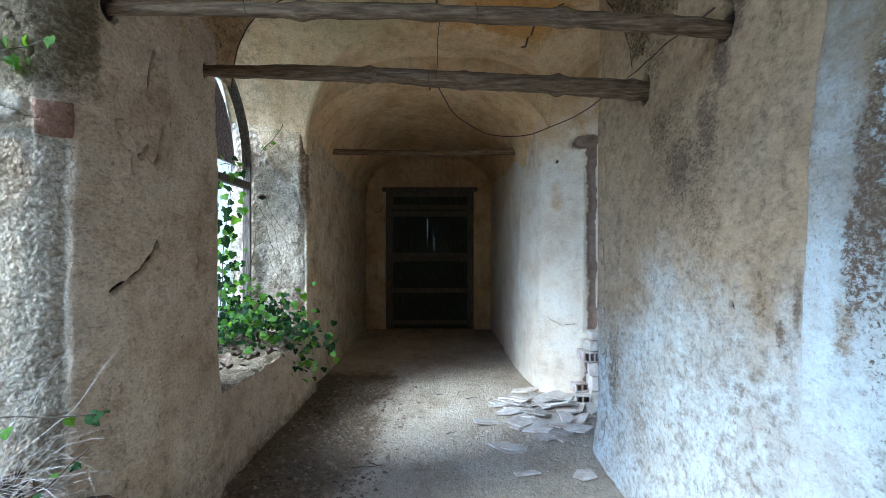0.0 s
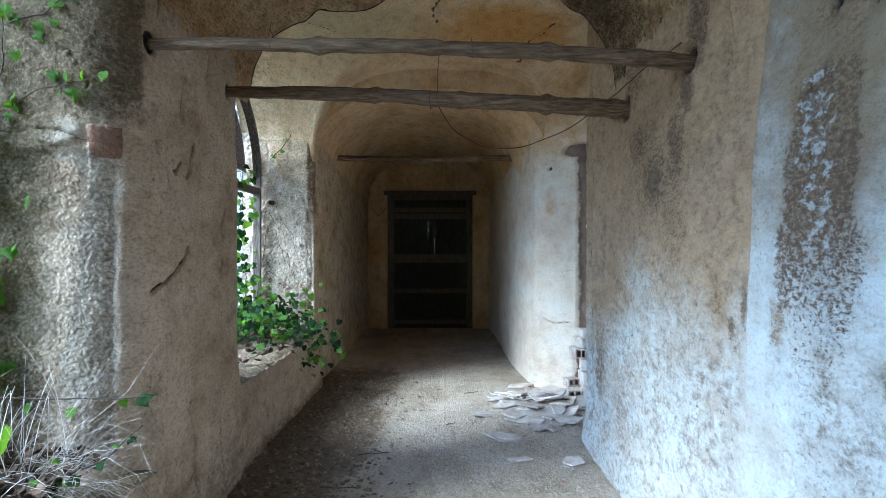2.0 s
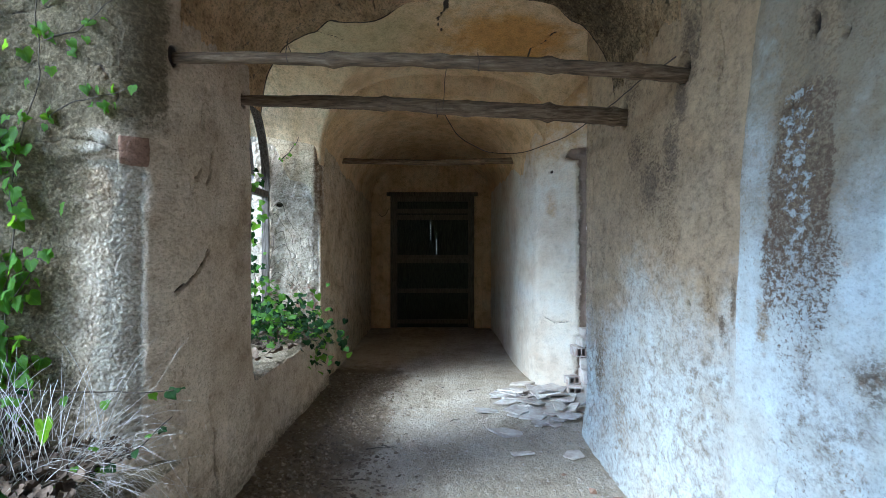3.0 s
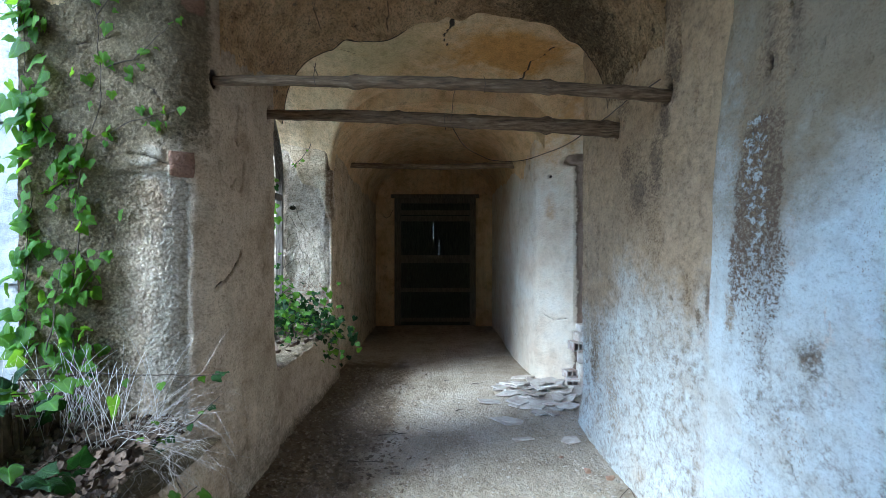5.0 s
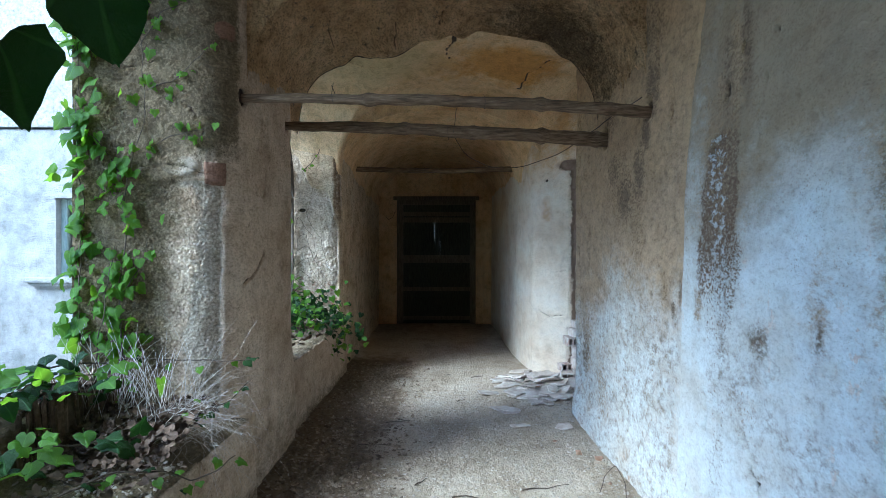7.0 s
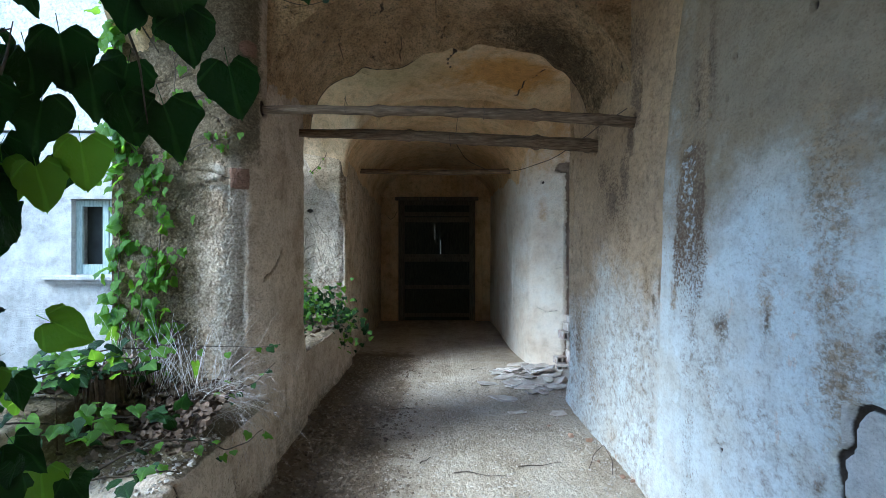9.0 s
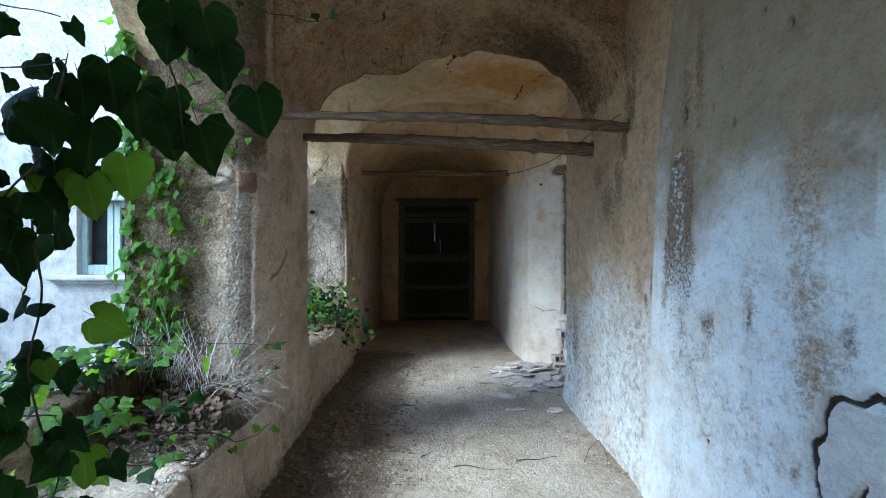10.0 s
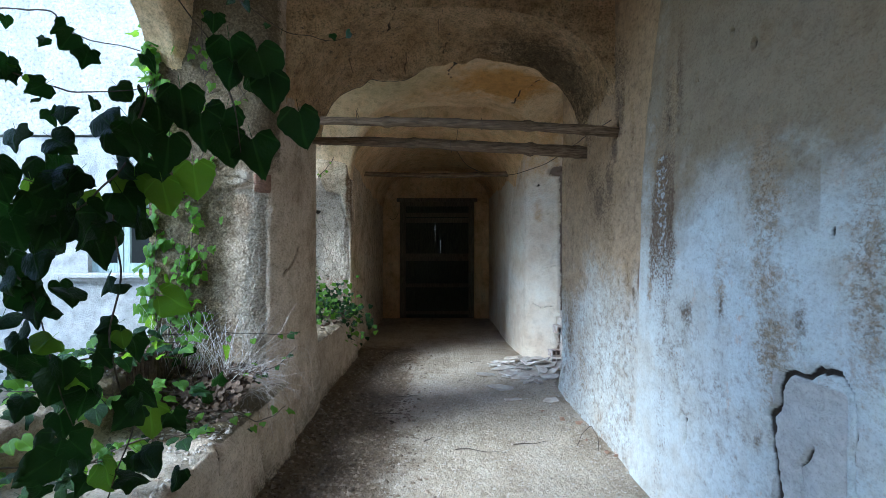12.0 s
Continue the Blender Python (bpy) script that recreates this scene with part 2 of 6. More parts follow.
def varied(name, stops, scale=20.0, bump=0.3, rough=0.8, stretch=None, per_piece=0.0, spec=0.3, depth=0.005, metal=0.0):
    m, t, bsdf = nodes_of(name)
    at = t.nodes.new("ShaderNodeNewGeometry").outputs["Position"]
    n = noise_of(t, at, scale, 8, 0.65, stretch)
    col = ramp_of(t, n, stops)
    if per_piece:
        rnd = t.nodes.new("ShaderNodeObjectInfo").outputs["Random"]
        isl = t.nodes.new("ShaderNodeNewGeometry").outputs["Random Per Island"]
        both = sum_of(t, sum_of(t, rnd, isl), 1.0, "FRACT")
        h = t.nodes.new("ShaderNodeHueSaturation")
        t.links.new(col, h.inputs["Color"])
        v = t.nodes.new("ShaderNodeMapRange")
        t.links.new(both, v.inputs[0])
        v.inputs[3].default_value, v.inputs[4].default_value = 1 - per_piece, 1 + per_piece
        t.links.new(v.outputs[0], h.inputs["Value"])
        col = h.outputs[0]
    b = t.nodes.new("ShaderNodeBump")
    b.inputs["Strength"].default_value, b.inputs["Distance"].default_value = bump, depth
    t.links.new(n, b.inputs["Height"])
    t.links.new(b.outputs[0], bsdf.inputs["Normal"])
    t.links.new(col, bsdf.inputs["Base Color"])
    bsdf.inputs["Roughness"].default_value = rough
    bsdf.inputs["Metallic"].default_value = metal
    bsdf.inputs["Specular IOR Level"].default_value = spec
    return m


CREAM = [(0.36, (0.66, 0.42, 0.215)), (0.5, (0.83, 0.575, 0.32)), (0.64, (0.88, 0.67, 0.405))]
m_right = plaster("limewashed_wall_plaster", [(0.36, (0.65, 0.63, 0.57)), (0.5, (0.73, 0.76, 0.74)), (0.64, (0.76, 0.80, 0.79))],
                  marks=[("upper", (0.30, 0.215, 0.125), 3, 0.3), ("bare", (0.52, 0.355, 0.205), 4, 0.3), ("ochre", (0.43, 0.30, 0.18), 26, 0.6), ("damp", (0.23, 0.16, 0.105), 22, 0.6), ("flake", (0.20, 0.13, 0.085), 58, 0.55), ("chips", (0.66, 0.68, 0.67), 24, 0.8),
                         ("fill", (0.60, 0.57, 0.53), 8, 0.2), ("gap", (0.06, 0.045, 0.035), 30, 0.08)], spots=[(15, 0.72, (0.50, 0.41, 0.31))],
                  specks=[(60, 0.61, 1.6, 0.58, (0.40, 0.32, 0.23)), (9, 0.60, 1.3, 0.50, (0.70, 0.59, 0.50)), (40, 0.64, 1.1, 0.60, (0.40, 0.31, 0.22)), (90, 0.58, 1.5, 0.53, (0.38, 0.29, 0.20)), (150, 0.59, 2.3, 0.52, (0.40, 0.32, 0.24)), (24, 0.62, 2.0, 0.62, (0.44, 0.36, 0.28))], bump=0.4, streak=0.16, depth=0.004, mottle=0.22, pit=0.18, pores=0.35)
m_pier = plaster("old_pier_plaster", [(0.36, (0.48, 0.36, 0.25)), (0.5, (0.63, 0.495, 0.365)), (0.64, (0.74, 0.605, 0.47))],
                 marks=[("pale", (0.54, 0.46, 0.365), 14, 0.3), ("moss", (0.22, 0.17, 0.105), 12, 0.5), ("brick", (0.29, 0.165, 0.115), 20, 0.3), ("gap", (0.07, 0.05, 0.04), 30, 0.1)],
                 spots=[(9, 0.63, (0.36, 0.27, 0.185)), (26, 0.645, (0.20, 0.15, 0.11))], specks=[(60, 0.60, 1.8, 0.47, (0.28, 0.205, 0.14)), (14, 0.60, 2.2, 0.5, (0.42, 0.32, 0.23))], bump=0.5, depth=0.005, mottle=0.42, pit=0.35, pores=0.45, pebbly="pebbly")
m_vault = plaster("vault_plaster", [(0.36, (0.67, 0.455, 0.25)), (0.5, (0.84, 0.615, 0.37)), (0.64, (0.89, 0.71, 0.455))],
                  marks=[("orange", (0.66, 0.335, 0.09), 4, 0.5), ("moss", (0.24, 0.18, 0.11), 14, 0.4), ("yellow", (0.60, 0.50, 0.29), 4, 0.3), ("gap", (0.07, 0.05, 0.04), 30, 0.1)], bump=0.3, depth=0.006, mottle=0.35, pit=0.3, streak=0.2)
m_band = plaster("arch_plaster", [(0.36, (0.52, 0.33, 0.165)), (0.5, (0.73, 0.49, 0.27)), (0.64, (0.83, 0.595, 0.35))],
                 marks=[("moss", (0.17, 0.12, 0.07), 14, 0.45), ("gap", (0.07, 0.05, 0.04), 30, 0.1)], spots=[(13, 0.59, (0.25, 0.19, 0.13)), (38, 0.62, (0.14, 0.10, 0.07))], bump=0.6, depth=0.016)
m_passage = plaster("passage_plaster", CREAM, marks=[("moss", (0.24, 0.21, 0.12), 7, 0.4), ("gap", (0.07, 0.05, 0.04), 30, 0.1)], bump=0.3, depth=0.006, mottle=0.35, pit=0.3)
m_facade = plaster("courtyard_render", [(0.36, (0.40, 0.395, 0.37)), (0.5, (0.56, 0.555, 0.53)), (0.64, (0.68, 0.67, 0.645))], bump=0.5, coarse=5, streak=0.25, depth=0.02, tint=(0.45, 0.46, 0.44), mottle=0.35, pit=0.2)
m_roughcast = plaster("courtyard_roughcast", [(0.36, (0.60, 0.59, 0.57)), (0.5, (0.70, 0.69, 0.67)), (0.64, (0.78, 0.77, 0.75))], bump=0.8, fine=30, coarse=12, streak=0.1, depth=0.02, mottle=0.3, pit=0.4, pores=0.2)
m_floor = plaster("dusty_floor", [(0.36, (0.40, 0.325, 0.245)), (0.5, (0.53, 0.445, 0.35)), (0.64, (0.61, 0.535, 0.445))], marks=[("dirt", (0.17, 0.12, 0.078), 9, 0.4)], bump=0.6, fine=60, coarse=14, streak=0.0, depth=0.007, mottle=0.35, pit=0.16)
m_stone = varied("rubble_stone", [(0.36, (0.30, 0.25, 0.20)), (0.5, (0.41, 0.355, 0.295)), (0.64, (0.52, 0.465, 0.405))], 30, 0.4, 0.95, per_piece=0.2)
m_pole = varied("weathered_pole_wood", [(0.34, (0.055, 0.036, 0.022)), (0.46, (0.13, 0.082, 0.048)), (0.56, (0.19, 0.128, 0.08)), (0.68, (0.28, 0.205, 0.14))], 55, 0.6, 0.85, (0.18, 1.6, 1.6), depth=0.004)
m_door = varied("dark_door_wood", [(0.35, (0.02, 0.028, 0.02)), (0.5, (0.045, 0.058, 0.042)), (0.65, (0.085, 0.10, 0.07))], 12, 0.4, 0.75, (9, 9, 0.9))
m_frame = varied("grey_window_wood", [(0.36, (0.06, 0.045, 0.035)), (0.5, (0.13, 0.105, 0.085)), (0.64, (0.21, 0.175, 0.15))], 10, 0.5, 0.85, (9, 9, 0.9))
m_soil = varied("courtyard_earth", [(0.3, (0.06, 0.055, 0.04)), (0.6, (0.14, 0.12, 0.09))], 4, 0.5, 0.95)
m_outer = varied("outer_masonry", [(0.3, (0.42, 0.40, 0.37)), (0.6, (0.55, 0.53, 0.5))], 4, 0.4, 0.95)

# ---- plan ----
XL, XR = -1.0, 0.86            # inner faces of arcade piers and of the long wall
XO = -1.64                     # outer face of the arcade
Y_PIER0, Y_PIER1 = 1.80, 3.02  # pier between the two arches
Y_BAY = 5.10                   # far jamb of the second arch
Y_END = 9.40                   # end wall with the door
FAR_L, FAR_R = -1.06, 0.76     # far passage


def barrel(x, x0, x1, spring, rise, p=2.5, q=2.2):
    u = np.clip(np.abs((x - (x0 + x1) / 2) / ((x1 - x0) / 2)), 0, 1)
    return spring + rise * (1 - u ** p) ** (1 / q)


def grid(us, vs):
    return np.meshgrid(us, vs, indexing="ij")


def stack(a, b, c):
    a, b, c = np.broadcast_arrays(a, b, c)
    return np.stack([a, b, c], -1).astype(float)


def span(a, b, step):
    return np.linspace(a, b, max(2, int(round(abs(b - a) / step)) + 1))


def wavy(P, a=0.012, scale=1.6, b=0.004, scale2=9, seed=1):
    return a * fbm(P, scale, 3, seed) + b * fbm(P, scale2, 4, seed + 50)


def rounded(pts, times=3, keep=0.2):
    pts = [np.array(p, float) for p in pts]
    for _ in range(times):
        out = [pts[0]]
        for a, b in zip(pts[:-1], pts[1:]):
            out += [a + keep * (b - a), b - keep * (b - a)]
        out.append(pts[-1])
        pts = out
    return np.array(pts)


def evenly(pts, step):
    pts = np.asarray(pts, float)
    s = np.concatenate([[0], np.cumsum(np.linalg.norm(np.diff(pts, axis=0), axis=1))])
    k = np.linspace(0, s[-1], max(2, int(s[-1] / step) + 1))
    return np.stack([np.interp(k, s, pts[:, i]) for i in range(pts.shape[1])], 1)


def structure(ob, label, category):
    return tagged(ob, label=label, category=category, kind="structure")


# ---- ground and floor ----
bm = bmesh.new()
bmesh.ops.create_grid(bm, x_segments=2, y_segments=2, size=600)
bmesh.ops.translate(bm, verts=bm.verts, vec=(0, 0, -0.55))
structure(part("ground", bm, m_soil, None), "bare brown courtyard earth outside the arcade", "ground")

X, Y = grid(span(-1.12, 1.3, 0.02), span(-4.5, 9.75, 0.02))


def floor_height(P):
    x, y = P[..., 0], P[..., 1]
    heap = 0.05 * smooth(-0.55, -0.98, x + 0.10 * fbm(P, 1.3, 3, 5)) * smooth(6.3, 4.6, y) + 0.03 * smooth(0.55, 0.88, x + 0.1 * fbm(P, 1.5, 3, 6)) * smooth(3.0, 2.2, y)
    rubble = 0.045 * blob(x, y, 0.72, 4.35, 0.45, 0.85)
    return heap + rubble + 0.012 * fbm(P, 1.1, 3, 7) + 0.006 * fbm(P, 14, 4, 8) * smooth(4.6, 3.4, y)


def floor_marks(P):
    x, y = P[..., 0], P[..., 1]
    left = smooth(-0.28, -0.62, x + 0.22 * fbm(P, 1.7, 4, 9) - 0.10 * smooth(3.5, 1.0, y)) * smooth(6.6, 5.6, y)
    # dirt along both wall feet; the last term darkens the floor towards the door
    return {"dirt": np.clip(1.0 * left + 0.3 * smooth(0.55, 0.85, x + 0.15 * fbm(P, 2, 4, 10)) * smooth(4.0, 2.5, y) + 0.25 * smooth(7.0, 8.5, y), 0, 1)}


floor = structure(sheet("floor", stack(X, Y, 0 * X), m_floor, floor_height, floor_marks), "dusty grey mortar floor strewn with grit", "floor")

# ---- long plastered wall ----
Y, Z = grid(np.concatenate([span(-4.5, -0.66, 0.05), span(-0.62, 3.66, 0.0085)]), span(-0.05, 3.1, 0.0085))
PATCH = [(0.235, -0.05), (0.232, 0.25), (0.221, 0.427), (0.25, 0.55), (0.264, 0.652), (0.235, 0.70), (0.221, 0.747), (0.19, 0.785), (0.143, 0.811), (0.08, 0.815), (0.031, 0.832), (-0.03, 0.845), (-0.08, 0.842), (-0.114, 0.804), (-0.125, 0.72), (-0.135, 0.60), (-0.17, 0.48)]
HOLES = [(1.145, 1.718, 0.026, 0.030), (1.155, 1.70, 0.018, 0.022), (0.816, 1.808, 0.017, 0.018), (0.88, 1.69, 0.014, 0.015), (0.36, 1.812, 0.022, 0.018), (0.70, 1.60, 0.013, 0.012), (-0.04, 1.205, 0.018, 0.018), (1.98, 0.975, 0.020, 0.020), (1.02, 1.66, 0.012, 0.014), (0.52, 1.9, 0.016, 0.016), (1.03, 1.83, 0.014, 0.018)]
SOCKETS = [(2.02, 1.85, 0.058), (2.83, 1.84, 0.062)]
WALL_CRACKS = [[(1.73, 1.95), (1.70, 1.82), (1.72, 1.70)], [(1.36, 0.66), (1.33, 0.58), (1.36, 0.52)], [(1.05, 0.60), (0.98, 0.53), (0.99, 0.49), (0.93, 0.47)], [(0.72, 0.42), (0.69, 0.35), (0.71, 0.31)], [(1.95, 0.55), (1.93, 0.47)],
               [(3.60, 2.1), (3.585, 1.4), (3.60, 0.9), (3.57, 0.4), (3.58, 0.1)], [(0.05, 0.62), (0.12, 0.55), (0.09, 0.48)], [(1.88, 2.25), (1.90, 2.08), (1.87, 1.98), (1.90, 1.90)], [(1.35, 2.12), (1.40, 2.0), (1.41, 1.88)], [(1.27, 1.56), (1.25, 1.48)], [(0.98, 0.50), (0.94, 0.43), (0.95, 0.38)], [(1.55, 0.35), (1.52, 0.28), (1.55, 0.2)], [(2.5, 2.3), (2.46, 2.1), (2.49, 2.0)]]


def wall_gap(y, z, P, grow=1.0):
    wide = 0.0055 + 0.008 * smooth(0.12, 0.22, y) + 0.003 * fbm(P, 9, 3, 49)
    d = near_line(y + 0.02 * fbm(P, 14, 4, 19), z + 0.02 * fbm(P, 14, 4, 20), PATCH) + 0.004 * fbm(P, 34, 3, 21)
    g = (1 - smooth(wide, wide + 0.006, d)) * (0.75 + 0.25 * smooth(-0.13, -0.10, y + 0.03 * fbm(P, 14, 3, 50)))
    for line in WALL_CRACKS:
        d = near_line(y, z, line) + 0.008 * fbm(P, 30, 3, 22)
        g = np.maximum(g, 0.9 * (1 - smooth(0.004, 0.012, d)))
    d = near_line(y + 0.04 * fbm(P, 6, 3, 56), z, [(3.56, 2.2), (3.53, 1.6), (3.56, 1.1), (3.50, 0.6), (3.52, 0.1)]) * 0.4 + 0.006 * fbm(P, 16, 3, 57)
    g = np.maximum(g, 0.85 * (1 - smooth(0.004, 0.012, d)))
    for y0, z0, ry, rz in HOLES:
        g = np.maximum(g, blob(y, z, y0, z0, ry * 0.85 * grow, rz * 0.85 * grow, 0.4))
    for y0, z0, r in SOCKETS:
        g = np.maximum(g, blob(y + 0.02 * fbm(P, 12, 3, 54), z + 0.02 * fbm(P, 12, 3, 55), y0, z0, r * grow, r * grow ** 0.5, 0.3))
    return g


def wall_limit(P):
    """Where the smooth limewash ends and the bare coat begins."""
    return np.interp(P[..., 2], (0, 0.5, 1.1, 1.31, 1.48, 1.81, 2.04, 2.4), (1.62, 1.60, 1.58, 1.564, 1.537, 1.46, 1.364, 1.22)) + 0.012 * fbm(P, 5, 4, 23)


def wall_relief(P):
    y, z = P[..., 1], P[..., 2]
    r = wavy(P, 0.014, 1.3, 0.004, 8, 24)
    bare = smooth(-0.008, 0.008, y - wall_limit(P))
    r = r - 0.008 * bare + bare * (0.006 * fbm(P, 22, 4, 25) + 0.003 * fbm(P, 60, 2, 18))
    r = r - 0.004 * blob(y, z, 1.24, 1.38, 0.24, 0.38) * (0.5 + fbm(P, 40, 3, 26))
    inside = smooth(0.26, 0.23, y) * smooth(-0.12, -0.09, y) * smooth(0.82, 0.78, z)
    r = r - 0.006 * inside + 0.004 * inside * fbm(P, 20, 4, 27)
    r = r - 0.02 * blob(y, z, 0.275, 1.80, 0.05, 0.06, 0.5)
    r = r - 0.03 * wall_gap(y, z, P)
    for y0, z0, rr in SOCKETS:
        r = r - 0.05 * blob(y, z, y0, z0, rr, rr, 0.25)
    # flare at the foot
    return r + 0.03 * smooth(0.30, 0.0, z + 0.08 * fbm(P, 2, 3, 28))


def wall_marks(P):
    y, z = P[..., 1], P[..., 2]
    bare = 0.95 * smooth(-0.006, 0.010, y - wall_limit(P)) * (0.24 + 0.66 * smooth(0.6, 1.3, z + 0.30 * fbm(P, 2.2, 5, 29) + 0.25 * smooth(2.9, 3.6, y)))
    ochre = 0
    for a, b, ra, rb, k in ((0.30, 1.34, 0.15, 0.26, 0.62), (0.30, 1.06, 0.14, 0.16, 0.55), (0.26, 0.86, 0.14, 0.18, 0.68), (1.81, 1.02, 0.05, 0.10, 0.8), (1.42, 0.98, 0.05, 0.12, 0.6), (0.62, 1.02, 0.08, 0.16, 0.45),
                            (2.2, 1.35, 0.16, 0.35, 0.7), (2.5, 1.5, 0.4, 0.36, 0.6), (1.24, 1.40, 0.22, 0.34, 0.6), (1.08, 1.76, 0.06, 0.22, 0.9), (1.20, 1.72, 0.05, 0.12, 0.6), (-0.2, 1.1, 0.12, 0.3, 0.6), (2.9, 0.35, 0.2, 0.3, 0.45), (-0.35, 0.75, 0.1, 0.2, 0.6), (3.3, 0.55, 0.12, 0.3, 0.6)):
        ochre = np.maximum(ochre, 0.85 * k * blob(y, z, a, b, ra * 1.15, rb * 1.15, 1.0))
    damp = 0
    for a, b, ra, rb, k in ((0.94, 0.90, 0.085, 0.075, 0.6), (0.62, 0.95, 0.035, 0.06, 0.5), (1.62, 1.02, 0.035, 0.11, 0.6), (1.70, 0.93, 0.04, 0.07, 0.62), (1.0, 1.86, 0.06, 0.26, 0.62), (1.15, 1.78, 0.07, 0.2, 0.5),
                            (2.40, 1.45, 0.20, 0.16, 0.75), (2.15, 1.55, 0.12, 0.2, 0.7), (2.62, 1.62, 0.2, 0.14, 0.6), (1.95, 1.95, 0.12, 0.25, 0.7), (2.05, 1.74, 0.09, 0.12, 0.8), (3.25, 1.2, 0.12, 0.4, 0.35), (3.35, 0.5, 0.15, 0.3, 0.5), (1.2, 0.85, 0.05, 0.15, 0.45), (2.7, 1.95, 0.25, 0.2, 0.5), (0.35, 0.55, 0.05, 0.1, 0.35), (2.0, 2.2, 0.4, 0.3, 0.5), (0.1, 0.95, 0.05, 0.1, 0.45),
                            (2.0, 1.5, 0.5, 0.4, 0.3), (3.2, 0.25, 0.3, 0.25, 0.35), (0.7, 0.6, 0.6, 0.3, 0.22), (1.1, 0.75, 0.3, 0.2, 0.3)):
        damp = np.maximum(damp, k * blob(y, z, a, b, ra, rb, 0.95))
    wob = 0.05 * fbm(P, 7, 4, 51)
    left = np.interp(z, (0.8, 0.95, 1.08, 1.2, 1.36, 1.53, 1.60), (1.30, 1.38, 1.41, 1.42, 1.41, 1.33, 1.24)) + wob
    right = np.interp(z, (0.8, 0.95, 1.15, 1.3, 1.55, 1.62), (1.18, 1.12, 1.07, 1.06, 1.05, 1.12)) + wob
    flake = smooth(0.03, -0.03, y - left) * smooth(-0.03, 0.03, y - right) * smooth(1.62, 1.55, z + wob) * (0.26 + 0.30 * smooth(0.80, 1.12, z + 3 * wob) + 0.12 * fbm(P, 10, 4, 53))
    fill = 0.9 * smooth(0.26, 0.24, y) * smooth(-0.12, -0.09, y) * smooth(0.82, 0.79, z)
    # upper: brown staining together with the upper wall's shade, painted as one colour
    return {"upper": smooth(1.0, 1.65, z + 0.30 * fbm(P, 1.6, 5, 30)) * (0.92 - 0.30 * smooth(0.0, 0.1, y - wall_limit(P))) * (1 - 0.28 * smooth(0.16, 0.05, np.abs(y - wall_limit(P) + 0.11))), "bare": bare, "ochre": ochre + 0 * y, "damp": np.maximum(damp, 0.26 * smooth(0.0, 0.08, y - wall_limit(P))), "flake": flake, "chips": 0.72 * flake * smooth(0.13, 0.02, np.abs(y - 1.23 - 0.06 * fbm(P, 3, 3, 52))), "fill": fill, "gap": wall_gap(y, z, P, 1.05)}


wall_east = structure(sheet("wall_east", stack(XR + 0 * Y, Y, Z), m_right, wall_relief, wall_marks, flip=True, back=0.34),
                      "limewashed plaster wall, browned and shade-darkened above, with dark damp stains and flaking paint", "wall")

# ---- pier between the arches ----
path = rounded([(XO, 1.70), (-1.30, 1.77), (-1.12, 1.80), (-1.03, 1.93), (XL, 2.12), (XL, 2.93), (-1.02, 3.02), (-1.25, 3.05), (XO, 3.05)], 3, 0.25)
path = evenly(path, 0.0055)
zs = span(-0.1, 2.85, 0.0055)
P = np.stack([np.repeat(path[:, None, 0], len(zs), 1), np.repeat(path[:, None, 1], len(zs), 1), np.repeat(zs[None, :], len(path), 0)], -1)
PIER_CRACKS = [[(2.31, 1.17), (2.27, 1.13), (2.20, 1.085), (2.126, 1.058), (2.02, 1.015)], [(2.36, 1.58), (2.33, 1.53), (2.32, 1.48), (2.29, 1.45)], [(2.24, 1.51), (2.20, 1.47), (2.17, 1.455)], [(2.72, 1.34), (2.69, 1.27), (2.70, 1.20), (2.69, 1.08)], [(2.78, 1.02), (2.77, 0.96), (2.78, 0.90)],
               [(2.55, 2.02), (2.52, 1.88), (2.56, 1.80)], [(2.05, 1.56), (2.08, 1.50), (2.13, 1.46), (2.12, 1.40)], [(2.30, 0.55), (2.33, 0.40), (2.29, 0.28), (2.34, 0.12)], [(2.62, 0.50), (2.60, 0.30), (2.63, 0.12)], [(2.08, 0.42), (2.06, 0.28), (2.10, 0.08)], [(2.28, 1.83), (2.24, 1.72), (2.25, 1.66)]]
JAMB_CRACKS = [[(-1.22, 1.83), (-1.13, 1.72), (-1.14, 1.66), (-1.06, 1.62)], [(-1.38, 1.53), (-1.25, 1.55), (-1.12, 1.51)], [(-1.45, 1.95), (-1.30, 2.0)]]


def on_jamb(P):
    return smooth(2.02, 1.92, P[..., 1])


def coarse_area(P):
    """Pale rough coat where the smooth one has fallen."""
    x, z = P[..., 0], P[..., 2]
    w = 0.05 * fbm(P, 3.0, 4, 31)
    return on_jamb(P) * smooth(-1.46, -1.38, x + w) * smooth(-1.055, -1.075, x + 0.4 * w) * smooth(0.40, 0.5, z) * smooth(1.49, 1.46, z + w)


